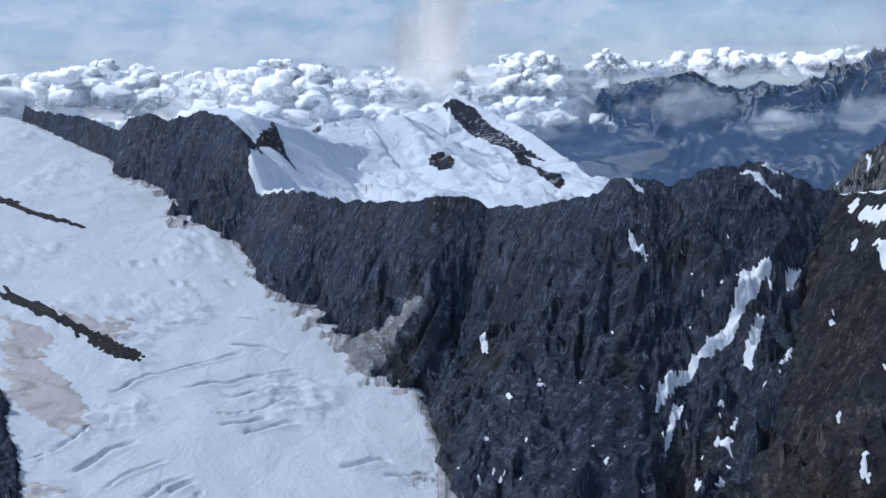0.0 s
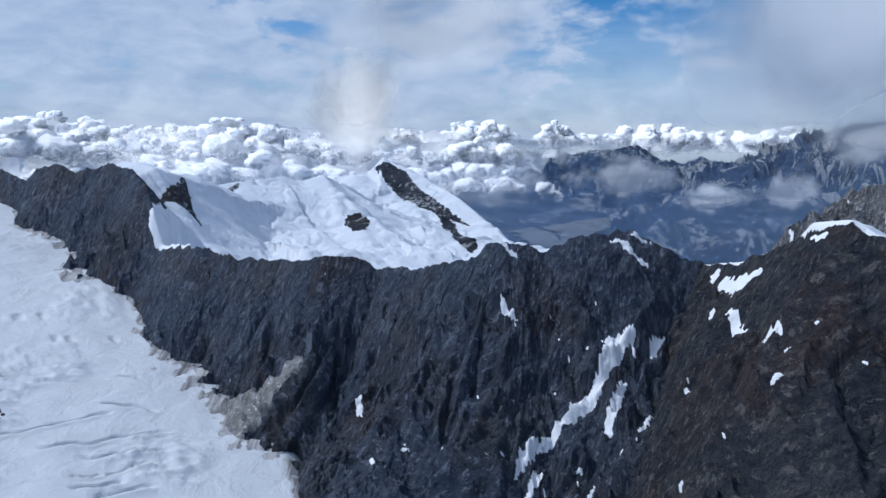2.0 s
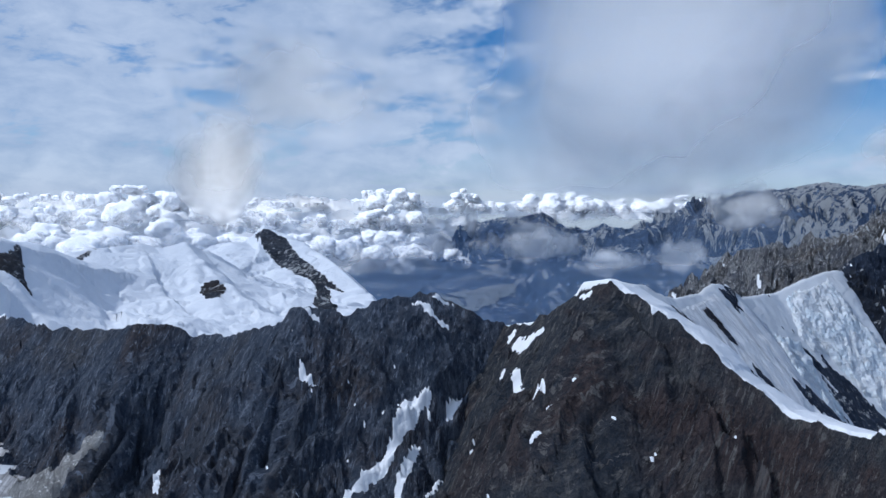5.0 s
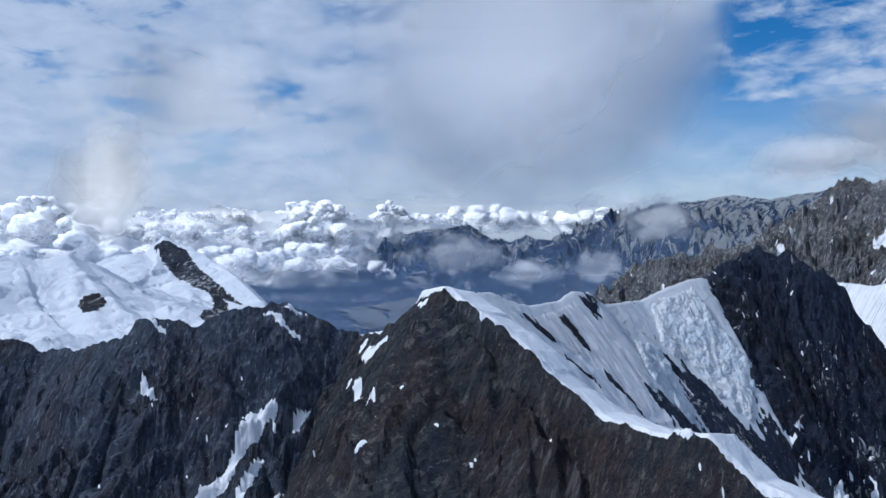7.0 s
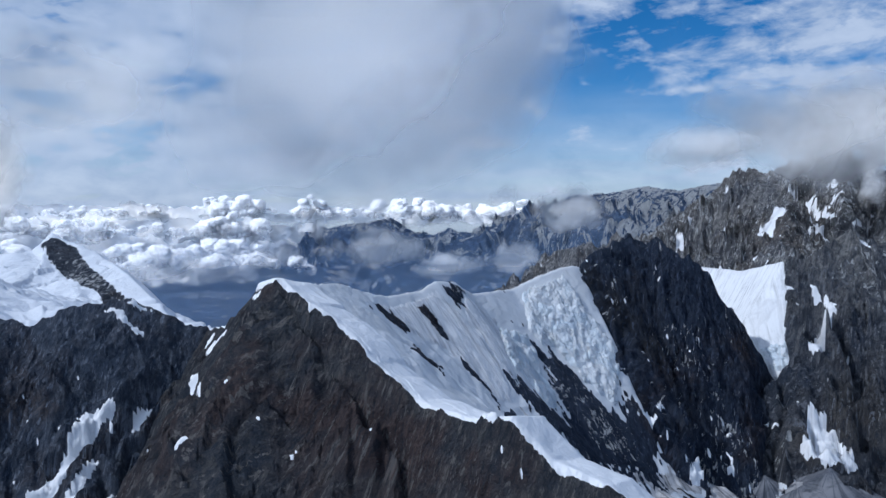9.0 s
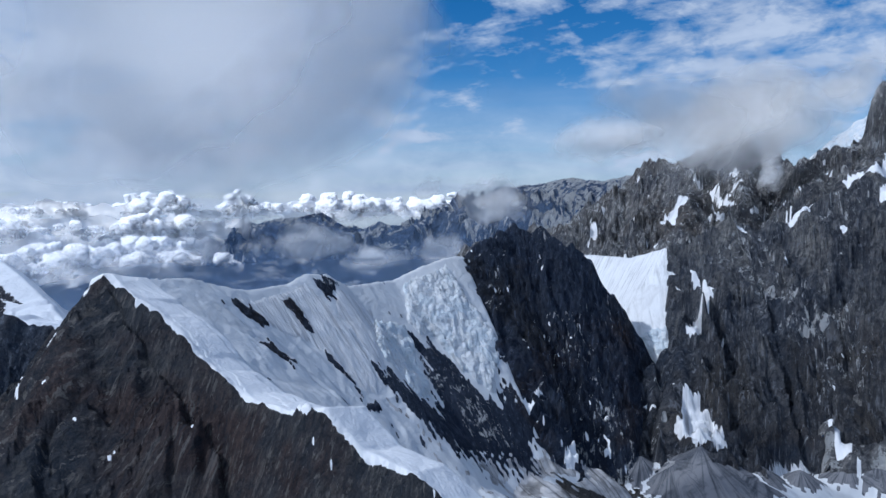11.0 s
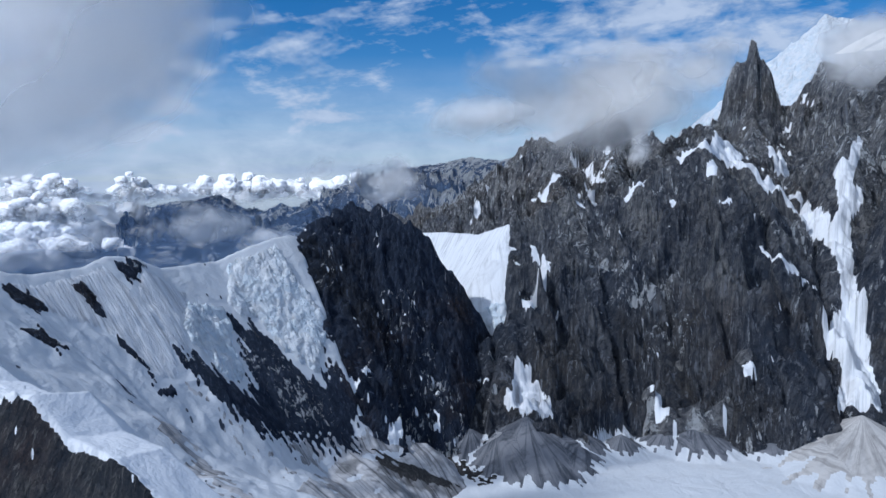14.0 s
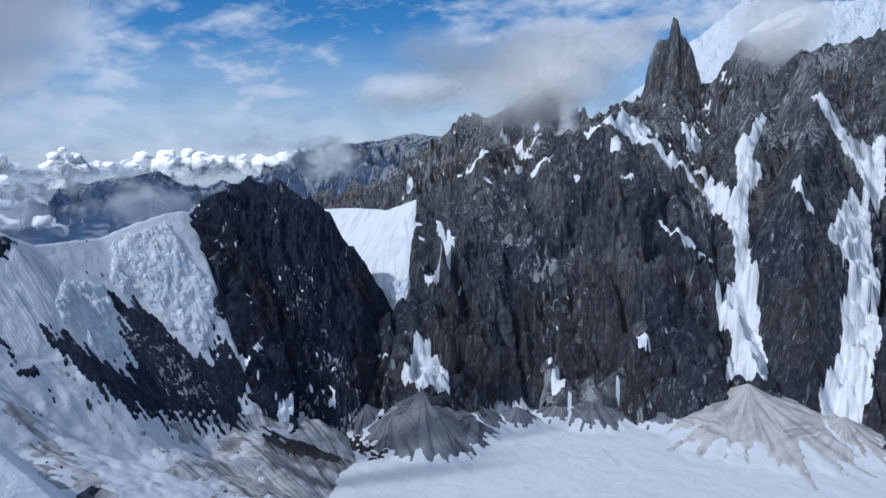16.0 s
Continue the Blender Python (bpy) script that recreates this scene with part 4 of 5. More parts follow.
patch("long", "snow_patch", [(114.1, 276.7), (116.7, 278.0), (118.9, 279.0), (119.0, 278.5), (115.6, 275.1), (114.0, 275.8)])
patch("long", "snow_patch", [(65.7, 300.6), (67.3, 300.7), (70.6, 299.5), (71.9, 298.7), (70.2, 298.7), (67.1, 299.9)])
patch("pyramid", "snow_patch", [(173.9, 295.6), (176.5, 294.7), (175.6, 283.2), (173.6, 273.6), (171.2, 272.2), (172.8, 291.3)])
patch("pyramid", "snow_patch", [(164.0, 262.8), (164.8, 263.6), (165.5, 260.0), (165.8, 259.5), (165.0, 258.7), (164.4, 262.8)])
patch("pyramid", "snow_patch", [(191.7, 230.7), (191.7, 231.2), (193.3, 230.8), (194.0, 229.7), (193.4, 228.0), (192.5, 230.0)])
patch("pyramid", "snow_patch", [(183.5, 277.9), (183.0, 270.7), (183.8, 268.8), (184.0, 267.8), (183.3, 268.0), (182.3, 269.1)])
patch("pyramid", "snow_patch", [(182.7, 232.8), (182.7, 234.1), (183.6, 232.6), (184.0, 230.2), (183.8, 228.9), (183.2, 230.9)])
patch("pyramid", "snow_patch", [(155.2, 294.5), (155.9, 294.4), (156.1, 284.6), (156.3, 283.3), (155.6, 282.9), (154.7, 284.3)])
patch("pyramid", "snow_patch", [(172.3, 258.1), (171.7, 263.6), (174.3, 259.2), (176.1, 255.3), (175.4, 246.4), (174.3, 255.6)])
patch("pyramid", "snow_patch", [(166.8, 238.7), (166.3, 240.2), (170.0, 241.9), (171.9, 239.3), (171.8, 237.5), (169.4, 240.6)])
patch("pyramid", "snow_patch", [(170.4, 244.5), (171.1, 244.4), (172.1, 243.8), (172.3, 242.8), (171.6, 242.5), (170.6, 243.6)])
patch("pyramid", "snow_patch", [(187.1, 264.5), (187.7, 264.4), (188.1, 261.6), (188.3, 260.6), (187.7, 260.8), (187.2, 263.6)])
patch("pyramid", "snow_ribbon", [(202.8, 265.4), (215.6, 269.2), (228.4, 256.1), (239.2, 244.2), (265.1, 203.4), (257.7, 175.9), (255.5, 176.8), (253.4, 184.5), (253.1, 209.4), (243.7, 208.4), (241.4, 219.9), (233.0, 225.6), (228.5, 233.8), (213.4, 245.7)])
patch("wall", "snow_patch", [(717, 393), (730, 383), (715, 387), (711, 390), (773, 462)])
patch("massif", "snow_patch", [(1164, 984), (1198, 981), (1196, 936), (1169, 937), (1152, 938)])
patch("wall", "snow_patch", [(681, 411), (679, 401), (675, 415)])
patch("massif", "snow_patch", [(1185, 576), (1182, 554), (1169, 526), (1172, 547)])
patch("massif", "snow_patch", [(1185, 523), (1183, 510), (1148, 495)])
patch("long", "snow_patch", [(84.4, 338.6), (86.9, 338.0), (89.8, 332.7), (94.4, 329.1), (97.7, 327.6), (95.1, 327.9), (90.7, 330.1), (85.2, 332.5)])
patch("long", "snow_patch", [(136.8, 345.5), (143.0, 344.0), (146.7, 340.5), (156.4, 337.1), (151.9, 335.8), (144.8, 338.9), (139.3, 343.1)])
patch("long", "snow_patch", [(125.7, 317.0), (133.5, 318.6), (139.5, 318.9), (145.1, 316.4), (142.8, 316.0), (142.8, 310.6), (140.3, 315.2), (134.2, 308.7), (130.2, 308.4), (123.6, 301.6), (116.1, 300.3), (110.0, 298.7), (101.6, 294.2), (91.6, 287.3), (83.2, 280.6), (88.2, 290.6), (97.7, 296.0), (106.1, 301.1), (114.8, 303.1), (122.2, 307.9), (131.5, 315.1), (130.8, 315.9)])
patch("long", "snow_patch", [(149.2, 317.0), (156.4, 320.9), (165.2, 326.5), (163.1, 322.5), (156.9, 317.7), (151.7, 313.3), (149.3, 313.0)])
patch("long", "snow_patch", [(94.0, 286.9), (98.6, 286.8), (96.1, 282.5), (91.9, 278.7), (85.1, 270.7), (84.6, 273.2), (90.6, 281.0)])
patch("long", "scree_slope", [(-13.9, 389.1), (-15.9, 385.1), (-28.4, 377.7), (-37.7, 370.2), (-43.8, 366.4), (-53.9, 369.5), (-64.2, 397.1), (-77.7, 403.3), (-83.8, 411.6), (-64.3, 409.2), (-49.3, 392.5), (-36.0, 390.4), (-24.6, 391.7)], 1.0)
patch("long", "debris_slope", [(-63.3, 391.0), (-47.6, 367.7), (-39.6, 360.1), (-43.7, 351.6), (-51.0, 348.4), (-62.4, 353.7), (-60.2, 364.9), (-68.0, 385.2)])
patch("pyramid", "snow_patch", [(199.6, 268.4), (197.5, 267.2), (196.1, 271.3), (196, 280.3)])
patch("wall", "snow_couloir", [(793.5, 366.5), (809, 363.8), (823.7, 353.7), (838.9, 340.7), (918.8, 384), (897, 354.3), (857.9, 301.7), (844.6, 287.3), (866.4, 299.6), (932.4, 355.7), (945.7, 368.2), (894, 321.3), (910.3, 318.2), (1062.8, 381.3), (921.4, 313.6), (883.3, 297.4), (895.8, 294.2), (915.6, 302.1), (879.5, 286.3), (862.4, 285.5), (841.7, 271.4), (816.3, 251.7), (803.5, 236.2), (798.4, 234.9), (794.7, 227.5), (789.6, 228.3), (782.7, 214.3), (757.6, 197.8), (750.8, 207.4), (745.4, 221.5), (730.1, 215.7), (746.7, 225), (765.2, 233.4), (771.2, 249.6), (772.4, 255), (789, 255.3), (799, 254.7), (811.1, 263.5), (821.4, 273.5), (842.5, 301.3), (838.4, 315.9), (833.8, 327.4), (825.8, 336.4), (807.4, 337.3), (803.8, 349.6), (794.5, 360.7)])
patch("wall", "snow_couloir", [(1043.8, 337.8), (1000, 305.2), (985.8, 280.7), (986, 266.8), (1022.8, 268.6), (1034.8, 264), (1043.6, 259.1), (998.6, 237.3), (974.4, 225.3), (944.9, 225), (911, 208), (885.9, 192.9), (893.8, 190), (861.7, 176), (827.2, 157.6), (802.8, 151), (794, 146.2), (789.4, 149.1), (778.4, 146.8), (764.9, 165.7), (772.9, 172), (803.5, 177.8), (822.5, 182.3), (830.2, 189.4), (845.7, 191.7), (841.1, 198.9), (836.5, 205.7), (864.7, 214.2), (876.1, 216.1), (946.1, 234.4), (951.3, 232.8), (960.8, 245.4), (961.9, 259), (968.9, 274), (955.3, 280.7)])
patch("wall", "snow_patch", [(752.1, 305.5), (768.8, 302.2), (772.5, 285.9), (789.5, 279.4), (809.3, 270), (807.4, 271), (788.3, 275.9), (766.7, 278.6), (766.8, 286.8), (765.2, 302)])
patch("wall", "snow_patch", [(865.5, 252.9), (839.2, 226.3), (837.9, 213.8), (842.4, 211.7), (830, 216), (826.9, 225.8)])
patch("wall", "snow_patch", [(701.6, 269.2), (709, 265), (708.8, 257.2), (705.9, 262.4), (701.7, 261.3), (698, 267.4), (701.4, 266.4)])
patch("massif", "snow_patch", [(1007.6, 469), (1067.8, 493.7), (1057.5, 473.7), (980.7, 412.7), (973.9, 417.1), (987.8, 442.1)])
patch("wall", "striped_snow", [(565.6, 352.1), (576.6, 347.1), (574.2, 345.2), (577.4, 338), (575.1, 326.2), (567.4, 314.5), (555.1, 313.4), (548.5, 320.2), (542.2, 331.4), (545, 339.1), (552.7, 340.2), (561.4, 351.2)])
patch("wall", "striped_snow", [(605.7, 310.1), (623.1, 303.1), (627.7, 296.3), (604.7, 293.9), (592.3, 303)])
patch("massif", "snow_patch", [(1223.2, 1194.7), (1211, 1173.8), (1168.4, 1138.6)])
patch("massif", "snow_patch", [(1227.1, 1053.3), (1197.2, 982.9), (1171.3, 920.4), (1097.4, 807.7), (1103.3, 831.6), (1196.8, 975)])
patch("massif", "snow_patch", [(1122.6, 896.5), (1088.8, 829.1), (1013.1, 735.1), (1029.2, 774.1)])
patch("massif", "snow_patch", [(1018.7, 889), (1041.3, 881.4), (1087.2, 912.8), (1000.2, 809.5), (976.1, 806.9), (935.6, 778.5)])
patch("massif", "snow_patch", [(1122.5, 1225.4), (1091.2, 1152), (1043.1, 1094.2), (1079.4, 1164.1)])
patch("massif", "snow_patch", [(1191.3, 934.4), (1193, 903), (1187.7, 891.3), (1182.3, 905.3)])
patch("wall", "snow_patch", [(775.4, 452.6), (773.1, 437.3), (729.4, 383.9), (717, 390.4), (712.7, 389.3), (709.7, 392.6)])
patch("wall", "snow_patch", [(729.1, 360.8), (736.1, 360.1), (730.7, 354), (725, 354.7)])
patch("wall", "snow_patch", [(772.8, 394.3), (788.6, 398.5), (796.3, 390.2), (779, 363.4), (871.8, 414.3), (883.7, 416.5), (878.7, 401), (1204.7, 598.9), (803.9, 349.2), (807.8, 362.7), (779.2, 358), (770.9, 362.5), (775.7, 382.5), (772.4, 388.3)])
patch("wall", "snow_patch", [(764.4, 354.6), (781, 353.8), (764.1, 341.4), (762.5, 350.4)])
patch("wall", "snow_patch", [(758.3, 344.3), (756.7, 332.9), (770.1, 327.7), (764.9, 326.4), (754.3, 331.1)])
patch("wall", "snow_patch", [(700.5, 346.9), (711.6, 342.7), (703.9, 344.3)])
patch("wall", "snow_patch", [(628, 416.5), (631.4, 406.9), (627.7, 394.1), (625, 389.7), (609.8, 379.2), (614.2, 387.4)])
patch("wall", "snow_patch", [(610.9, 383.6), (606.6, 376.8), (596.1, 372.7), (593.1, 381.9), (609.6, 391.5)])
patch("snow_ridge", "rock_face", [(373.7, 380.5), (389.3, 383.4), (396.2, 373.2), (408.7, 359.2), (421.2, 357.8), (432, 371.5), (433.4, 355.1), (460.2, 374.8), (428.6, 318), (405.5, 315.4), (390.5, 312.5), (364.1, 295.6), (353.7, 299.5), (339.7, 309.6), (332.6, 319), (333, 325.2), (341, 336.4), (349.6, 334.8), (356.3, 327.3), (372.1, 343.9), (372, 356.7), (374.5, 372.8)], 1.0, (0.45, -0.9))
patch("snow_ridge", "groove_field", [(257.9, 322.6), (282, 345.1), (291.5, 352.8), (305.2, 364.6), (317.5, 353.9), (329.9, 334.3), (329.5, 313.7), (319.8, 309.1), (306.5, 320.5), (296.9, 325.5), (285.7, 321.3), (267.6, 314.7)])
patch("snow_ridge", "groove_field", [(324.6, 376.9), (350.9, 384.5), (340, 348.1), (338.7, 333.9), (331.2, 328.8), (326.3, 342.5), (318.8, 353.6)])
patch("snow_ridge", "rock_face", [(255.2, 317.8), (261.5, 323.3), (271.1, 323.3), (276.9, 320.6), (272.3, 314.1), (261.9, 305.2)], 1.0, (0.45, -0.9))
patch("snow_ridge", "rock_face", [(255.2, 317.8), (261.5, 323.3), (271.1, 323.3), (276.9, 320.6), (272.3, 314.1), (261.9, 305.2)], 1.6)
patch("snow_ridge", "rock_face", [(260.8, 276.2), (269.3, 292.3), (280.5, 283.7), (273.4, 274.6)], 1.0, (0.45, -0.9))
patch("snow_ridge", "rock_face", [(260.8, 276.2), (269.3, 292.3), (280.5, 283.7), (273.4, 274.6)], 1.6)
patch("snow_ridge", "rock_face", [(284.3, 342.8), (292.3, 349.6), (298.1, 344.5), (301.8, 329.6), (297.5, 328.4), (292.3, 335.4)], 1.0, (0.45, -0.9))
patch("snow_ridge", "rock_face", [(284.3, 342.8), (292.3, 349.6), (298.1, 344.5), (301.8, 329.6), (297.5, 328.4), (292.3, 335.4)], 1.6)
patch("snow_ridge", "rock_face", [(301.4, 327.7), (309, 319.9), (319.1, 311.3), (312.2, 311), (303.6, 320)], 1.0, (0.45, -0.9))
patch("snow_ridge", "rock_face", [(301.4, 327.7), (309, 319.9), (319.1, 311.3), (312.2, 311), (303.6, 320)], 1.6)
patch("snow_ridge", "rock_face", [(308.7, 367), (322.4, 380.4), (329.3, 383), (321.4, 367.4), (315.8, 359.4), (312.3, 363.2)], 1.0, (0.45, -0.9))
patch("snow_ridge", "rock_face", [(308.7, 367), (322.4, 380.4), (329.3, 383), (321.4, 367.4), (315.8, 359.4), (312.3, 363.2)], 1.6)
patch("snow_ridge", "rock_face", [(312.1, 295.6), (325.2, 308.7), (326, 302.2), (317, 294.3)], 1.0, (0.45, -0.9))
patch("snow_ridge", "rock_face", [(312.1, 295.6), (325.2, 308.7), (326, 302.2), (317, 294.3)], 1.6)
patch("snow_ridge", "ice_lobe", [(382.9, 416.4), (400.3, 420.9), (418.9, 426.6), (438.3, 384), (430.4, 372.2), (420.3, 358.2), (409.9, 361.9), (400.2, 369.4), (397.8, 376.9), (392, 385.6), (378.6, 384.1), (375.2, 389.5)])
patch("snow_ridge", "ice_lobe", [(348.3, 375.9), (363.7, 381.7), (371.9, 385.3), (373.9, 376.2), (369.6, 359.7), (371.7, 347.3), (365, 333.7), (355.3, 328.7), (350.6, 337.6), (341.9, 339.3), (340, 348.1)])
patch("snow_ridge", "snow_streak", [(388, 345.2), (397.3, 342.3), (405.9, 334.1), (401.7, 332.7), (391.5, 337.2), (383.9, 343.7)])
patch("snow_ridge", "snow_streak", [(384.2, 370.4), (388.9, 364.3), (390.8, 360.3), (384.7, 362.7)])
patch("snow_ridge", "snow_streak", [(344.6, 319.6), (348.6, 314), (348.9, 306.5), (345.6, 309.8)])
patch("snow_ridge", "snow_streak", [(374.6, 337.6), (381.6, 338.1), (382.3, 335.7), (376.4, 333.7)])
patch("snow_ridge", "grit_band", [(329.5, 313.7), (343.3, 303.2), (364.1, 295.6), (389.2, 309.8), (382.4, 302), (356.3, 291.1), (336.5, 300.1)], 1.0, (0.45, -0.9))
patch("snow_ridge", "grit_band", [(340.3, 294.7), (359.5, 284.5), (390.4, 298.3), (357.2, 278.9)], 1.0, (0.45, -0.9))
patch("snow_ridge", "moraine_band", [(437.7, 323.4), (453.4, 313.7), (481.4, 300.9), (476.5, 293.9), (457.1, 296.0), (442.3, 302.5), (431.7, 308.6)], 1.0, (0.86, -0.52))
patch("floor", "moraine_band", [(491.4, 357.9), (503.4, 326.4), (502.0, 284.9), (495.2, 296.0), (483.7, 324.2)], 1.0, (0.86, -0.52))
patch("snow_ridge", "grit_band", [(419.7, 306.4), (438.6, 298.3), (452.6, 286.9), (476.9, 268.6), (453.1, 272.4), (434.1, 279.5), (421.7, 292.9)], 1.0, (0.8, -0.6))
patch("snow_ridge", "grit_band", [(301.1, 224.7), (311.6, 213.7), (318.8, 195.0), (326.9, 184.5), (315.4, 185.6), (306.5, 203.8), (300.0, 212.7)], 1.0, (0.8, -0.6))
patch("floor", "grit_band", [(510.9, 335.5), (543.1, 330.4), (559.5, 311.4), (554.0, 301.2), (524.8, 291.5), (521.1, 315.8)], 1.0, (0.8, -0.6))
patch("hanging", "serac_band", [(570, 412), (580, 409), (596, 398), (592, 389), (583, 386), (573, 399)])
specks("black", "snow_specks", BLACK_PEAK, 2.6, 3.5, 0.5, 200)
specks("long", "snow_specks", LONG_RIDGE, 2.2, 5, 0.8, 210)
specks("pyramid", "snow_specks", PYRAMID, 2.2, 5, 0.86, 220)
specks("wall", "snow_ledges", WALL, 4.5, 4, 0.7, 250, label="small snow ledges on the rock")
specks("massif", "snow_ledges", MASSIF, 9, 20, 0.5, 230, label="small snow ledges and gullies on the rock")
specks("tower", "snow_ledges", TOWER, 5, 9, 0.75, 235, label="small snow ledges on the rock tower")
specks("snow_ridge", "rock_specks", SNOW_RIDGE, 3.2, 26, 0.53, 260, ROCK_DARK, label="small rocks showing through the snow")

X, Y, Z, keep, ob = FIELD["pyramid"]
cover("pyramid", "snow_slope", cells(beyond(X, Y, PYRAMID[0][0] + PYRAMID[1][0]) + 1.2 * fbm(X / 5, Y / 5, 3, 270)) > 1.0, SNOW_CLEAN, 0.8, "clean snow slope behind the crest")
X, Y, Z, keep, ob = FIELD["glacier"]
rim = Z - LANDS["long"](X, Y)
cover("glacier", "margin_debris", cells(rim - 8 - 13 * fbm(X / 7, Y / 16, 4, 280, 0.6)) < 0, GRIT, 0.35, "dark grit where the ice meets the rock", "stuff")
X, Y, Z, keep, ob = FIELD["floor"]
base, fans = h_base(X, Y), [h_fan(X, Y, at) for at in FANS]
for at, h in zip(FANS, fans):
    spread = np.arctan2(Y - at[1], X - at[0])
    torn = 1.5 + (8.5 if at in FANS[:2] else 4.0) * fbm(spread * 9, np.hypot(X - at[0], Y - at[1]) / 50, 4, 285, 0.6)
    cover("floor", "debris_fan", cells(((h >= np.max(fans, 0)) & (h > base + torn)) * 1.0) > 0.5, FAN if at in FANS[:2] else GRIT_DARK, 0.35, "fan of dirty grey avalanche debris" if at in FANS[:2] else "dark apron of grit below the rock wall")
X, Y, Z, keep, ob = FIELD["snow_ridge"]
h, s, d = crests(X, Y, SNOW_RIDGE)
cover("snow_ridge", "moraine_debris", cells(fbm((s + 0.5 * d) / 34, d / 9, 5, 290, 0.65) - 0.05 + (Z - 262) / 24) < 0, GRIT, 0.3, "grey moraine streaks at the foot of the slope", "stuff")

# ---- ground, river and far ranges ----
RIVER = [(476, 2729), (486, 2992), (648, 3135), (901, 3375), (1113, 3544), (1040, 3300), (861, 2982), (650, 2637), (574, 2445), (510, 2526)]
X, Y = fan(-180, 180, 2.0, steps((5, 5000, 60.0)))
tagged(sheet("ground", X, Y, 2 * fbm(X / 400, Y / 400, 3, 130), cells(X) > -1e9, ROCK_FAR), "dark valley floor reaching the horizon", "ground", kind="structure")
X, Y = fan(9, 38, 0.16, steps((1750, 4300, 24.0)))
off = np.abs((X - 500) * 0.857 - (Y - 2500) * 0.514)
Z = (smooth(1800, 2500, np.hypot(X - AT[0], Y - AT[1])) * smooth(90, 420, off) * smooth(9, 15, np.degrees(np.arctan2(X - AT[0], Y - AT[1]))) * (70 + 0.05 * np.minimum(off, 900)) * np.maximum(0, ridged(X / 520 + 0.3 * fbm(X / 400, Y / 400, 2, 146), Y / 520, 4, 145) - 0.1)) - 6
LIE["foothills"] = X + 0.4 * Y, Y
tagged(sheet("foothills", X, Y, Z, cells(Z) > -4, ROCK_FAR, None, LIE["foothills"]), "hazy blue snow-flecked foothills along the river valley", "hills")
X, Y = fan(2, 24, 0.08, steps((2300, 3700, 12.0)))
braid = ridged(X / 260 + 0.4 * fbm(X / 300, Y / 300, 2, 141), Y / 900, 3, 140)
bed = within(cells(X + 40 * fbm(X / 90, Y / 90, 3, 142)), cells(Y), RIVER) & (cells(braid) > 0.15)
tagged(sheet("river_bed", X, Y, np.full(X.shape, 6.0), bed, SILT), "pale braided river bed of glacial silt", "river", kind="structure")

FAR_RANGE = [
    ([(1300, 4560, 20), (1487, 4384, 61), (1602, 4294, 172), (1665, 4219, 246), (1759, 4183, 292), (1831, 4133, 234), (1920, 4008, 290), (1996, 3863, 264),
      (2020, 3740, 332), (1995, 3527, 308), (1995, 3300, 400), (2012, 3174, 483), (2109, 2996, 497), (2188, 2820, 521), (2235, 2659, 507), (2314, 2463, 540),
      (2398, 2247, 536)], 0.6, 0.42),
    ([(1759, 4183, 285), (1560, 3980, 150), (1380, 3760, 20)], 0.5, 0.5),
    ([(1920, 4008, 285), (1700, 3700, 150), (1480, 3420, 10)], 0.5, 0.5),
    ([(1995, 3300, 390), (1700, 2950, 200), (1420, 2600, 40)], 0.5, 0.5),
    ([(2188, 2820, 500), (1850, 2450, 280), (1500, 2150, 60)], 0.5, 0.5),
]
SNOWY_RANGE = [
    ([(266, 4786, 120), (547, 4770, 202), (700, 4760, 190), (831, 4737, 235), (938, 4740, 257), (1009, 4707, 303), (1113, 4666, 276), (1247, 4605, 309),
      (1387, 4569, 326), (1491, 4539, 346), (1563, 4465, 288), (1684, 4318, 189)], 0.6, 0.45),
    ([(1247, 4605, 300), (1130, 4380, 150), (1050, 4180, 20)], 0.5, 0.5),
    ([(831, 4737, 230), (760, 4520, 110), (720, 4330, 15)], 0.5, 0.5),
]


def far_range(name, lines, grid, ribs, width, label):
    X, Y = fan(*grid)
    h, s, d = crests(X, Y, lines)
    Z = rough(X, Y, h, s, d, ribs, width, 6.0, 300, 7.0, 9.0)
    Z = Z - 16 * smooth(150, 350, h)
    keep = cells(Z) > -5
    LIE[name] = s, d
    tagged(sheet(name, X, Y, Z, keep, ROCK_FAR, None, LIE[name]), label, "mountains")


far_range("far_mountains", FAR_RANGE, (14, 50, 0.1, steps((2300, 4850, 14.0))), 45, 150, "hazy dark blue distant mountains with snow gullies")
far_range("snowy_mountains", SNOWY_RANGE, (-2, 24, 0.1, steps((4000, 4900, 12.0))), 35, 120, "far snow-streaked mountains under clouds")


# ---- clouds ----
def cloud_bank(a0, a1, away, top, tall, foot, fade, size, seed, label):
    """A bank of heaped cumulus on the horizon, bowed round the valley; angles are degrees clockwise from north."""
    a, z = np.meshgrid(np.linspace(a0 - 5, a1 + 5, 90), np.linspace(max(5, foot - 80), top + 190, 14), indexing="ij")
    r = away + 70 * fbm(a / 6, z / 300, 2, seed)
    w = np.radians(a)
    mat = cumulus_stuff("cumulus", top, tall, foot, fade, a0, a1, size)
    return tagged(sheet("cloud_bank", AT[0] + r * np.sin(w), AT[1] + r * np.cos(w), z, np.ones((89, 13), bool), mat, None, (a, z)), label, "cloud", "cumulus cloud banks on the horizon")


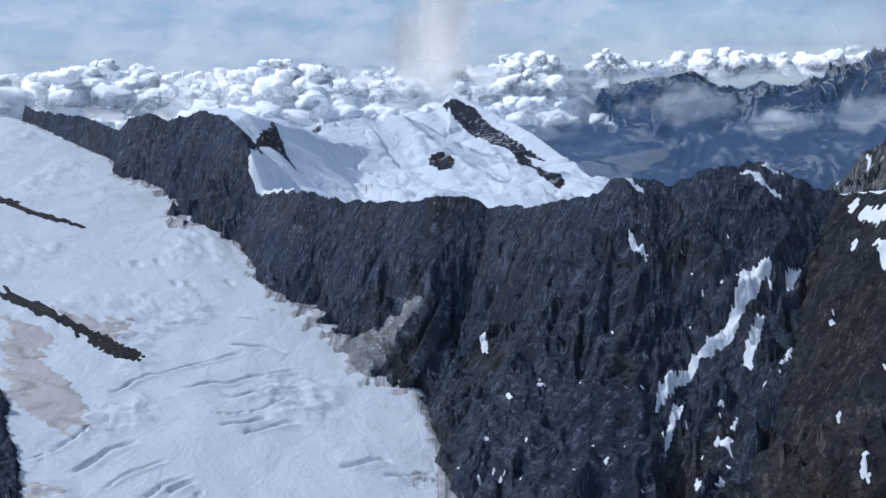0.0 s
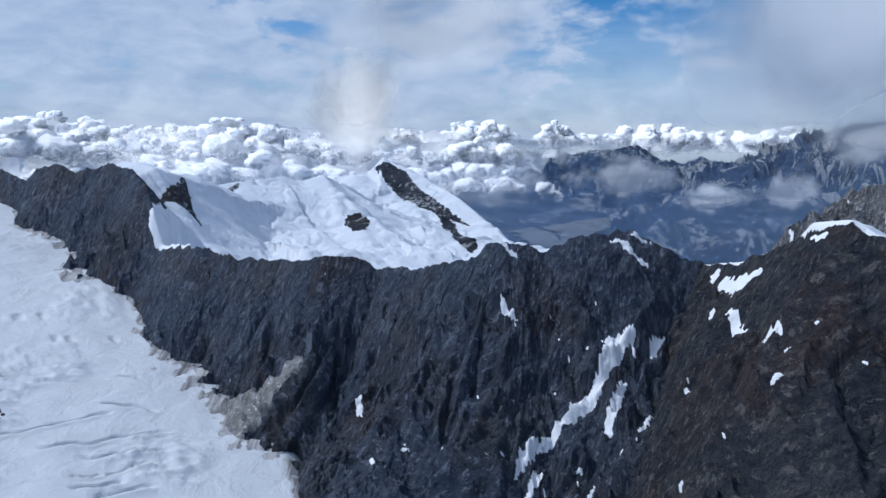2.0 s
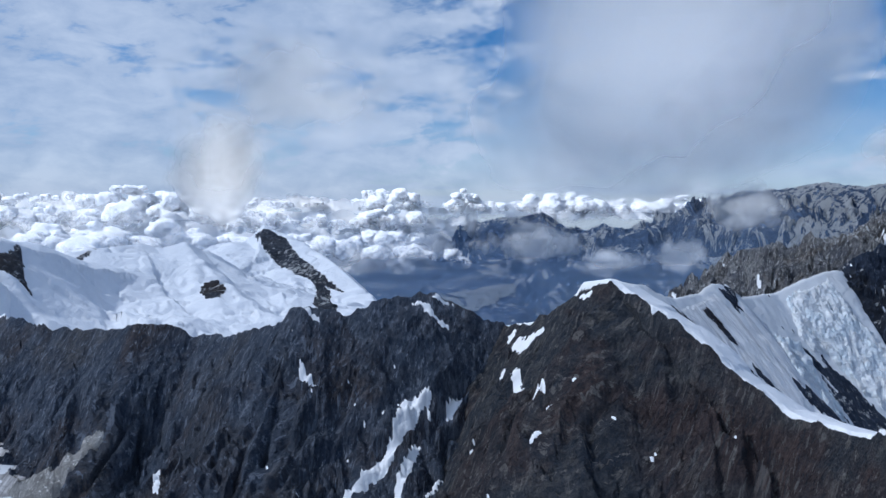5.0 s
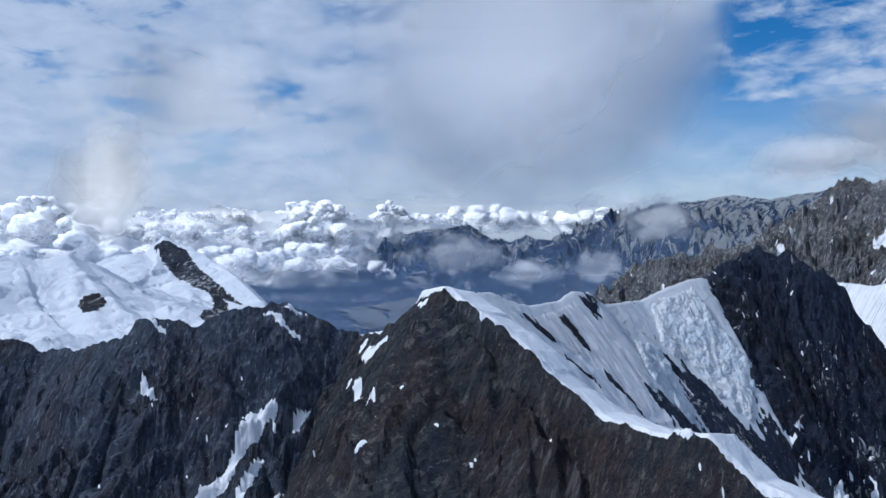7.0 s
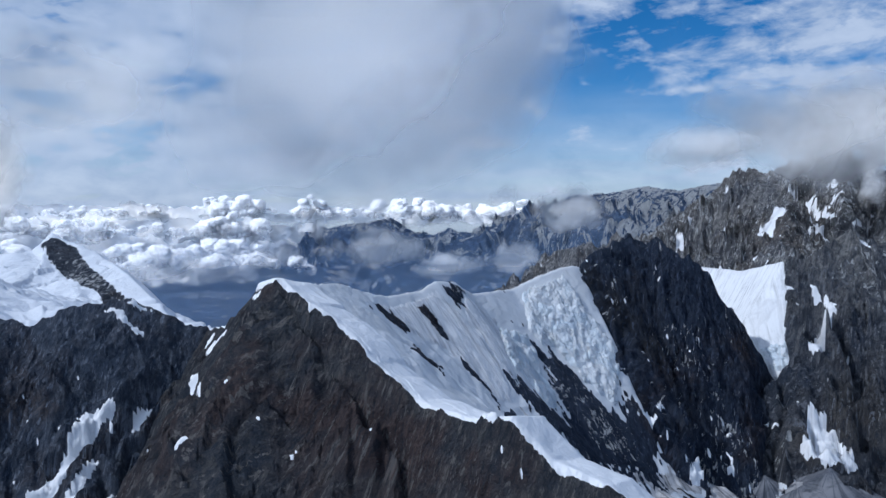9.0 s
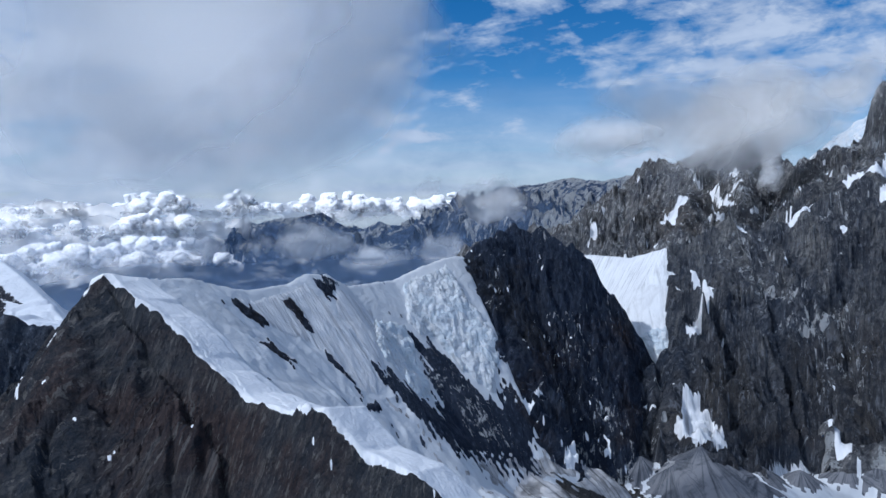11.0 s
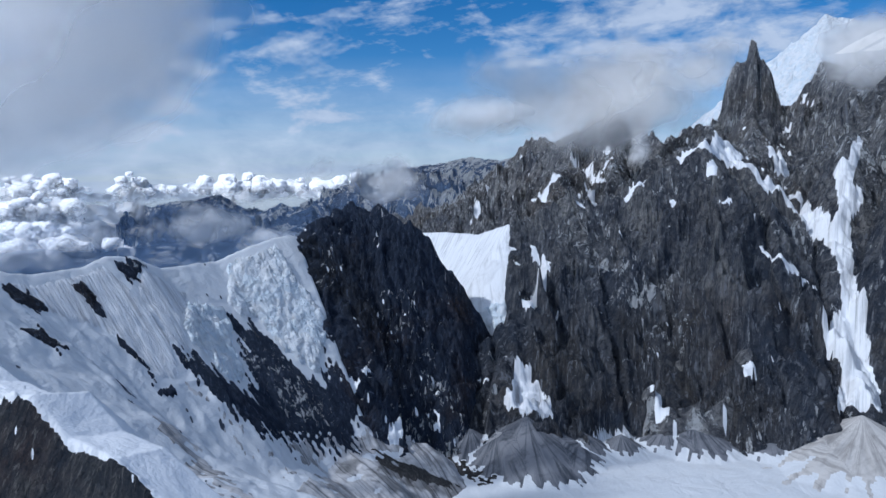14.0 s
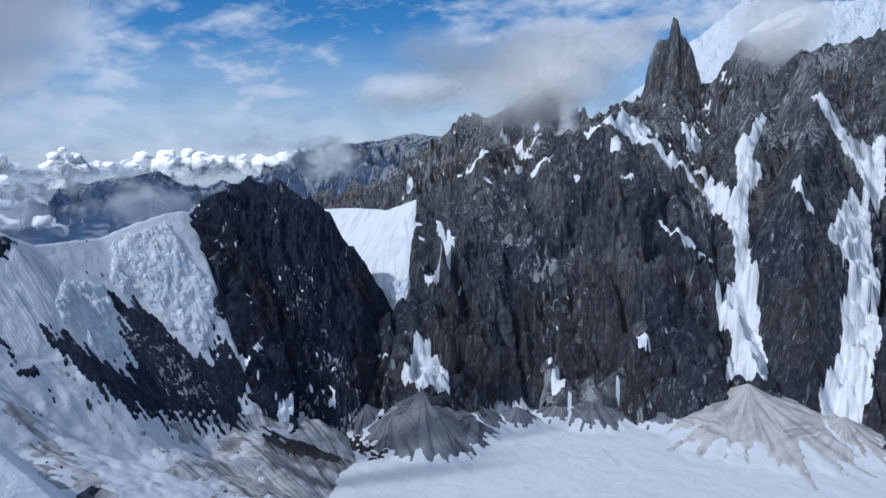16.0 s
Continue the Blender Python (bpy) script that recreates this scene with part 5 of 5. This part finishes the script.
cloud_bank(-55, 70, 4880, 415, 50, 270, 60, 140, 400, "white cumulus bank along the whole horizon")
cloud_bank(-55, 13, 4560, 345, 50, 110, 60, 130, 410, "bright heaped cumulus bank over the lowlands")
cloud_bank(-55, 8, 4200, 255, 50, 40, 60, 120, 420, "heaped cumulus bank beyond the snow peak")
cloud_bank(-55, 4, 3850, 165, 50, 0, 50, 110, 430, "low heaped cumulus over the valley")

scene.cycles.transparent_max_bounces = 24


def billow_stuff(name, foot, fade):
    """White heaped cloud that thins out towards its foot."""
    m, n = material(name)
    p = place(n)
    z = n.add("ShaderNodeSeparateXYZ", {0: p}).outputs[2]
    torn = n.noise(p, 0.011, 6.0, 0.62, 0.4)
    alpha = n.add("ShaderNodeMapRange", {0: n.math("ADD", z, n.math("MULTIPLY", n.math("SUBTRACT", torn, 0.5), fade * 2.5)), 1: foot, 2: foot + fade}, interpolation_type="SMOOTHSTEP").outputs[0]
    alpha = n.math("MULTIPLY", alpha, n.ramp(torn, (0.3, 0.55), (0.45, 0.97)))
    # light scatters through and through a cloud, so its faces lean towards the sun
    face = n.add("ShaderNodeVectorMath", {0: n.add("ShaderNodeNewGeometry").outputs["Normal"], "Scale": 0.5}, operation="SCALE").outputs[0]
    nor = n.add("ShaderNodeVectorMath", {0: n.add("ShaderNodeVectorMath", {0: face, 1: (-0.45, -0.1, 0.6)}, operation="ADD").outputs[0]}, operation="NORMALIZE").outputs[0]
    back = n.add("ShaderNodeVectorMath", {0: nor, "Scale": -1.0}, operation="SCALE").outputs[0]
    a = n.add("ShaderNodeBsdfDiffuse", {"Color": (0.76, 0.76, 0.76, 1), "Normal": nor}).outputs[0]
    b = n.add("ShaderNodeBsdfTranslucent", {"Color": (0.7, 0.72, 0.76, 1), "Normal": back}).outputs[0]
    lit = n.add("ShaderNodeAddShader", {0: a, 1: b}).outputs[0]
    n.add("ShaderNodeOutputMaterial", {0: n.add("ShaderNodeMixShader", {0: alpha, 1: n.add("ShaderNodeBsdfTransparent").outputs[0], 2: lit}).outputs[0]})
    return m


def puff_forms(count, seed):
    """A few lumpy round forms, of radius about one."""
    forms = []
    for k in range(count):
        bm = bmesh.new()
        bmesh.ops.create_icosphere(bm, subdivisions=3, radius=1.0)
        for v in bm.verts:
            c = v.co * 1.6 + Vector((seed + k * 7.3, 0, 0))
            v.co *= 0.8 + 0.3 * noise.noise(c) + 0.15 * noise.noise(c * 2.3) + 0.06 * noise.noise(c * 5.1)
        forms.append((np.array([v.co[:] for v in bm.verts]), np.array([[v.index for v in f.verts] for f in bm.faces])))
        bm.free()
    return forms


PUFFS = puff_forms(5, 3.0)


def cloud_heaps(a0, a1, away, foot, tall, wide, gap, fade, seed, label):
    """A row of heaped clouds bowed round the valley: every heap is a pile of lumpy billows, smaller towards its top."""
    rng = np.random.RandomState(seed)
    co, tri, base = [], [], 0
    at = math.radians(a0)
    while at < math.radians(a1):
        r = away + rng.uniform(-160, 160)
        w, t = wide * rng.uniform(0.6, 1.5), tall * rng.uniform(0.45, 1.25)
        side, out = np.array([math.cos(at), -math.sin(at), 0]), np.array([math.sin(at), math.cos(at), 0])
        mid = np.array([AT[0], AT[1], foot]) + out * r
        for k in range(18):
            u, f = rng.uniform(-1, 1), rng.uniform(-1, 1)
            lift = (1 - u * u) ** 0.7 * t * rng.uniform(0.05, 1.0) ** 0.8
            size = (0.62 - 0.4 * lift / max(t, 1)) * min(w, 1.6 * t) * rng.uniform(0.4, 1.1)
            v, f3 = PUFFS[rng.randint(len(PUFFS))]
            c, n = math.cos(k * 2.4), math.sin(k * 2.4)
            q = np.stack([v[:, 0] * c - v[:, 1] * n, v[:, 0] * n + v[:, 1] * c, v[:, 2] * 0.75], 1) * size
            co.append(q + mid + side * (u * w) + out * (f * 0.4 * w) + np.array([0, 0, lift]))
            tri.append(f3 + base)
            base += len(v)
        at += gap * rng.uniform(0.5, 1.6) / away
    co, tri = np.concatenate(co), np.concatenate(tri)
    me = bpy.data.meshes.new("cloud_heaps")
    me.vertices.add(len(co))
    me.vertices.foreach_set("co", co.ravel())
    me.loops.add(tri.size)
    me.loops.foreach_set("vertex_index", tri.ravel().astype(np.int32))
    me.polygons.add(len(tri))
    me.polygons.foreach_set("loop_start", np.arange(0, tri.size, 3, dtype=np.int32))
    me.update(calc_edges=True)
    me.shade_smooth()
    me.materials.append(billow_stuff("heaped cloud", foot - 0.1 * tall, fade))
    return tagged(new("cloud_heaps", me), label, "cloud", "cumulus cloud banks on the horizon", "stuff")


cloud_heaps(-40, 50, 4800, 335, 120, 190, 330, 80, 51, "bright white cumulus heaps along the horizon")
cloud_heaps(-40, 8, 4400, 215, 160, 240, 400, 150, 52, "white cumulus heaps over the lowlands")
cloud_heaps(-40, 4, 3950, 80, 160, 300, 480, 160, 53, "low white cumulus heaps behind the snow peak")


def mist_cloud(at, half, wisp, dense, seed, label, edge=0.7, layers=3, grey=0.66):
    """Thin cloud: bowed veils one behind another through its depth."""
    away = Vector((at[0] - AT[0], at[1] - AT[1], 0)).normalized()
    side = Vector((away.y, -away.x, 0))
    mat = mist("mist", at, half, wisp, dense, edge, grey)
    root = tagged(new("mist_cloud"), label, "cloud")
    root.location = at
    n = 12
    for k in range(layers):
        f = (k + 0.5) / layers * 2 - 1
        reach = 1.9 * math.sqrt(max(0.2, 1 - 0.5 * f * f))
        verts, quads = [], []
        for i in range(n + 1):
            for j in range(n + 1):
                u, v = (2 * i / n - 1), (2 * j / n - 1)
                p = side * (u * half[0] * reach) + Vector((0, 0, v * half[2] * reach))
                p += away * (half[1] * (f + 0.21 * (u * u + v * v) + 0.25 * noise.noise((u * 2 + seed, v * 2, k * 3.1))))
                verts.append(p)
        for i in range(n):
            for j in range(n):
                q = i * (n + 1) + j
                quads.append((q, q + n + 1, q + n + 2, q + 1))
        me = bpy.data.meshes.new("veil")
        me.from_pydata(verts, [], quads)
        me.shade_smooth()
        me.materials.append(mat)
        new("veil", me).parent = root
    return root


mist_cloud((272, 335, 500), (108, 50, 72), 110, 0.64, 1, "large soft grey cloud drifting over the peaks", 0.85, 3, 0.96)
mist_cloud((-8, 800, 440), (48, 34, 78), 80, 0.8, 2, "pale grey cloud column rising behind the ridge", 1.0, 3, 0.6)
mist_cloud((70, 778, 525), (95, 60, 65), 100, 0.3, 3, "thin grey cloud veil", 1.0, grey=0.6)
mist_cloud((1084, 800, 536), (300, 100, 92), 170, 0.7, 4, "grey cloud wrapped round the rock towers", 0.7, 4, 0.52)
mist_cloud((1150, 690, 560), (95, 60, 56), 100, 0.7, 5, "torn grey cloud beside the rock tower", 0.9, grey=0.5)
mist_cloud((1140, 440, 562), (85, 50, 50), 80, 0.85, 6, "grey cloud hanging on the wall", 0.9, grey=0.5)
mist_cloud((935, 870, 505), (150, 80, 42), 110, 0.6, 14, "torn grey cloud trailing along the massif", 0.9, 3, 0.6)
mist_cloud((1205, 848, 478), (24, 20, 52), 40, 0.75, 13, "white wisp of cloud in the gully", 0.8, 3, 0.7)
mist_cloud((1292, 1960, 400), (190, 110, 75), 130, 0.7, 7, "grey cloud bank on the pass", 0.9, 2, 0.75)
mist_cloud((1146, 3567, 185), (240, 120, 80), 140, 0.8, 8, "white cloud below the far summits")
mist_cloud((1085, 2440, 195), (140, 80, 42), 80, 0.8, 9, "small white cloud over the valley")
mist_cloud((1330, 2369, 235), (90, 60, 60), 70, 0.6, 10, "small grey cloud over the valley")
mist_cloud((557, 4200, 120), (260, 120, 60), 140, 0.75, 11, "flat white cloud over the valley")
mist_cloud((378, 3780, 60), (210, 100, 40), 120, 0.75, 12, "flat white cloud low over the valley")


# blue haze over the far valley, put into one upright see-through tinted sheet
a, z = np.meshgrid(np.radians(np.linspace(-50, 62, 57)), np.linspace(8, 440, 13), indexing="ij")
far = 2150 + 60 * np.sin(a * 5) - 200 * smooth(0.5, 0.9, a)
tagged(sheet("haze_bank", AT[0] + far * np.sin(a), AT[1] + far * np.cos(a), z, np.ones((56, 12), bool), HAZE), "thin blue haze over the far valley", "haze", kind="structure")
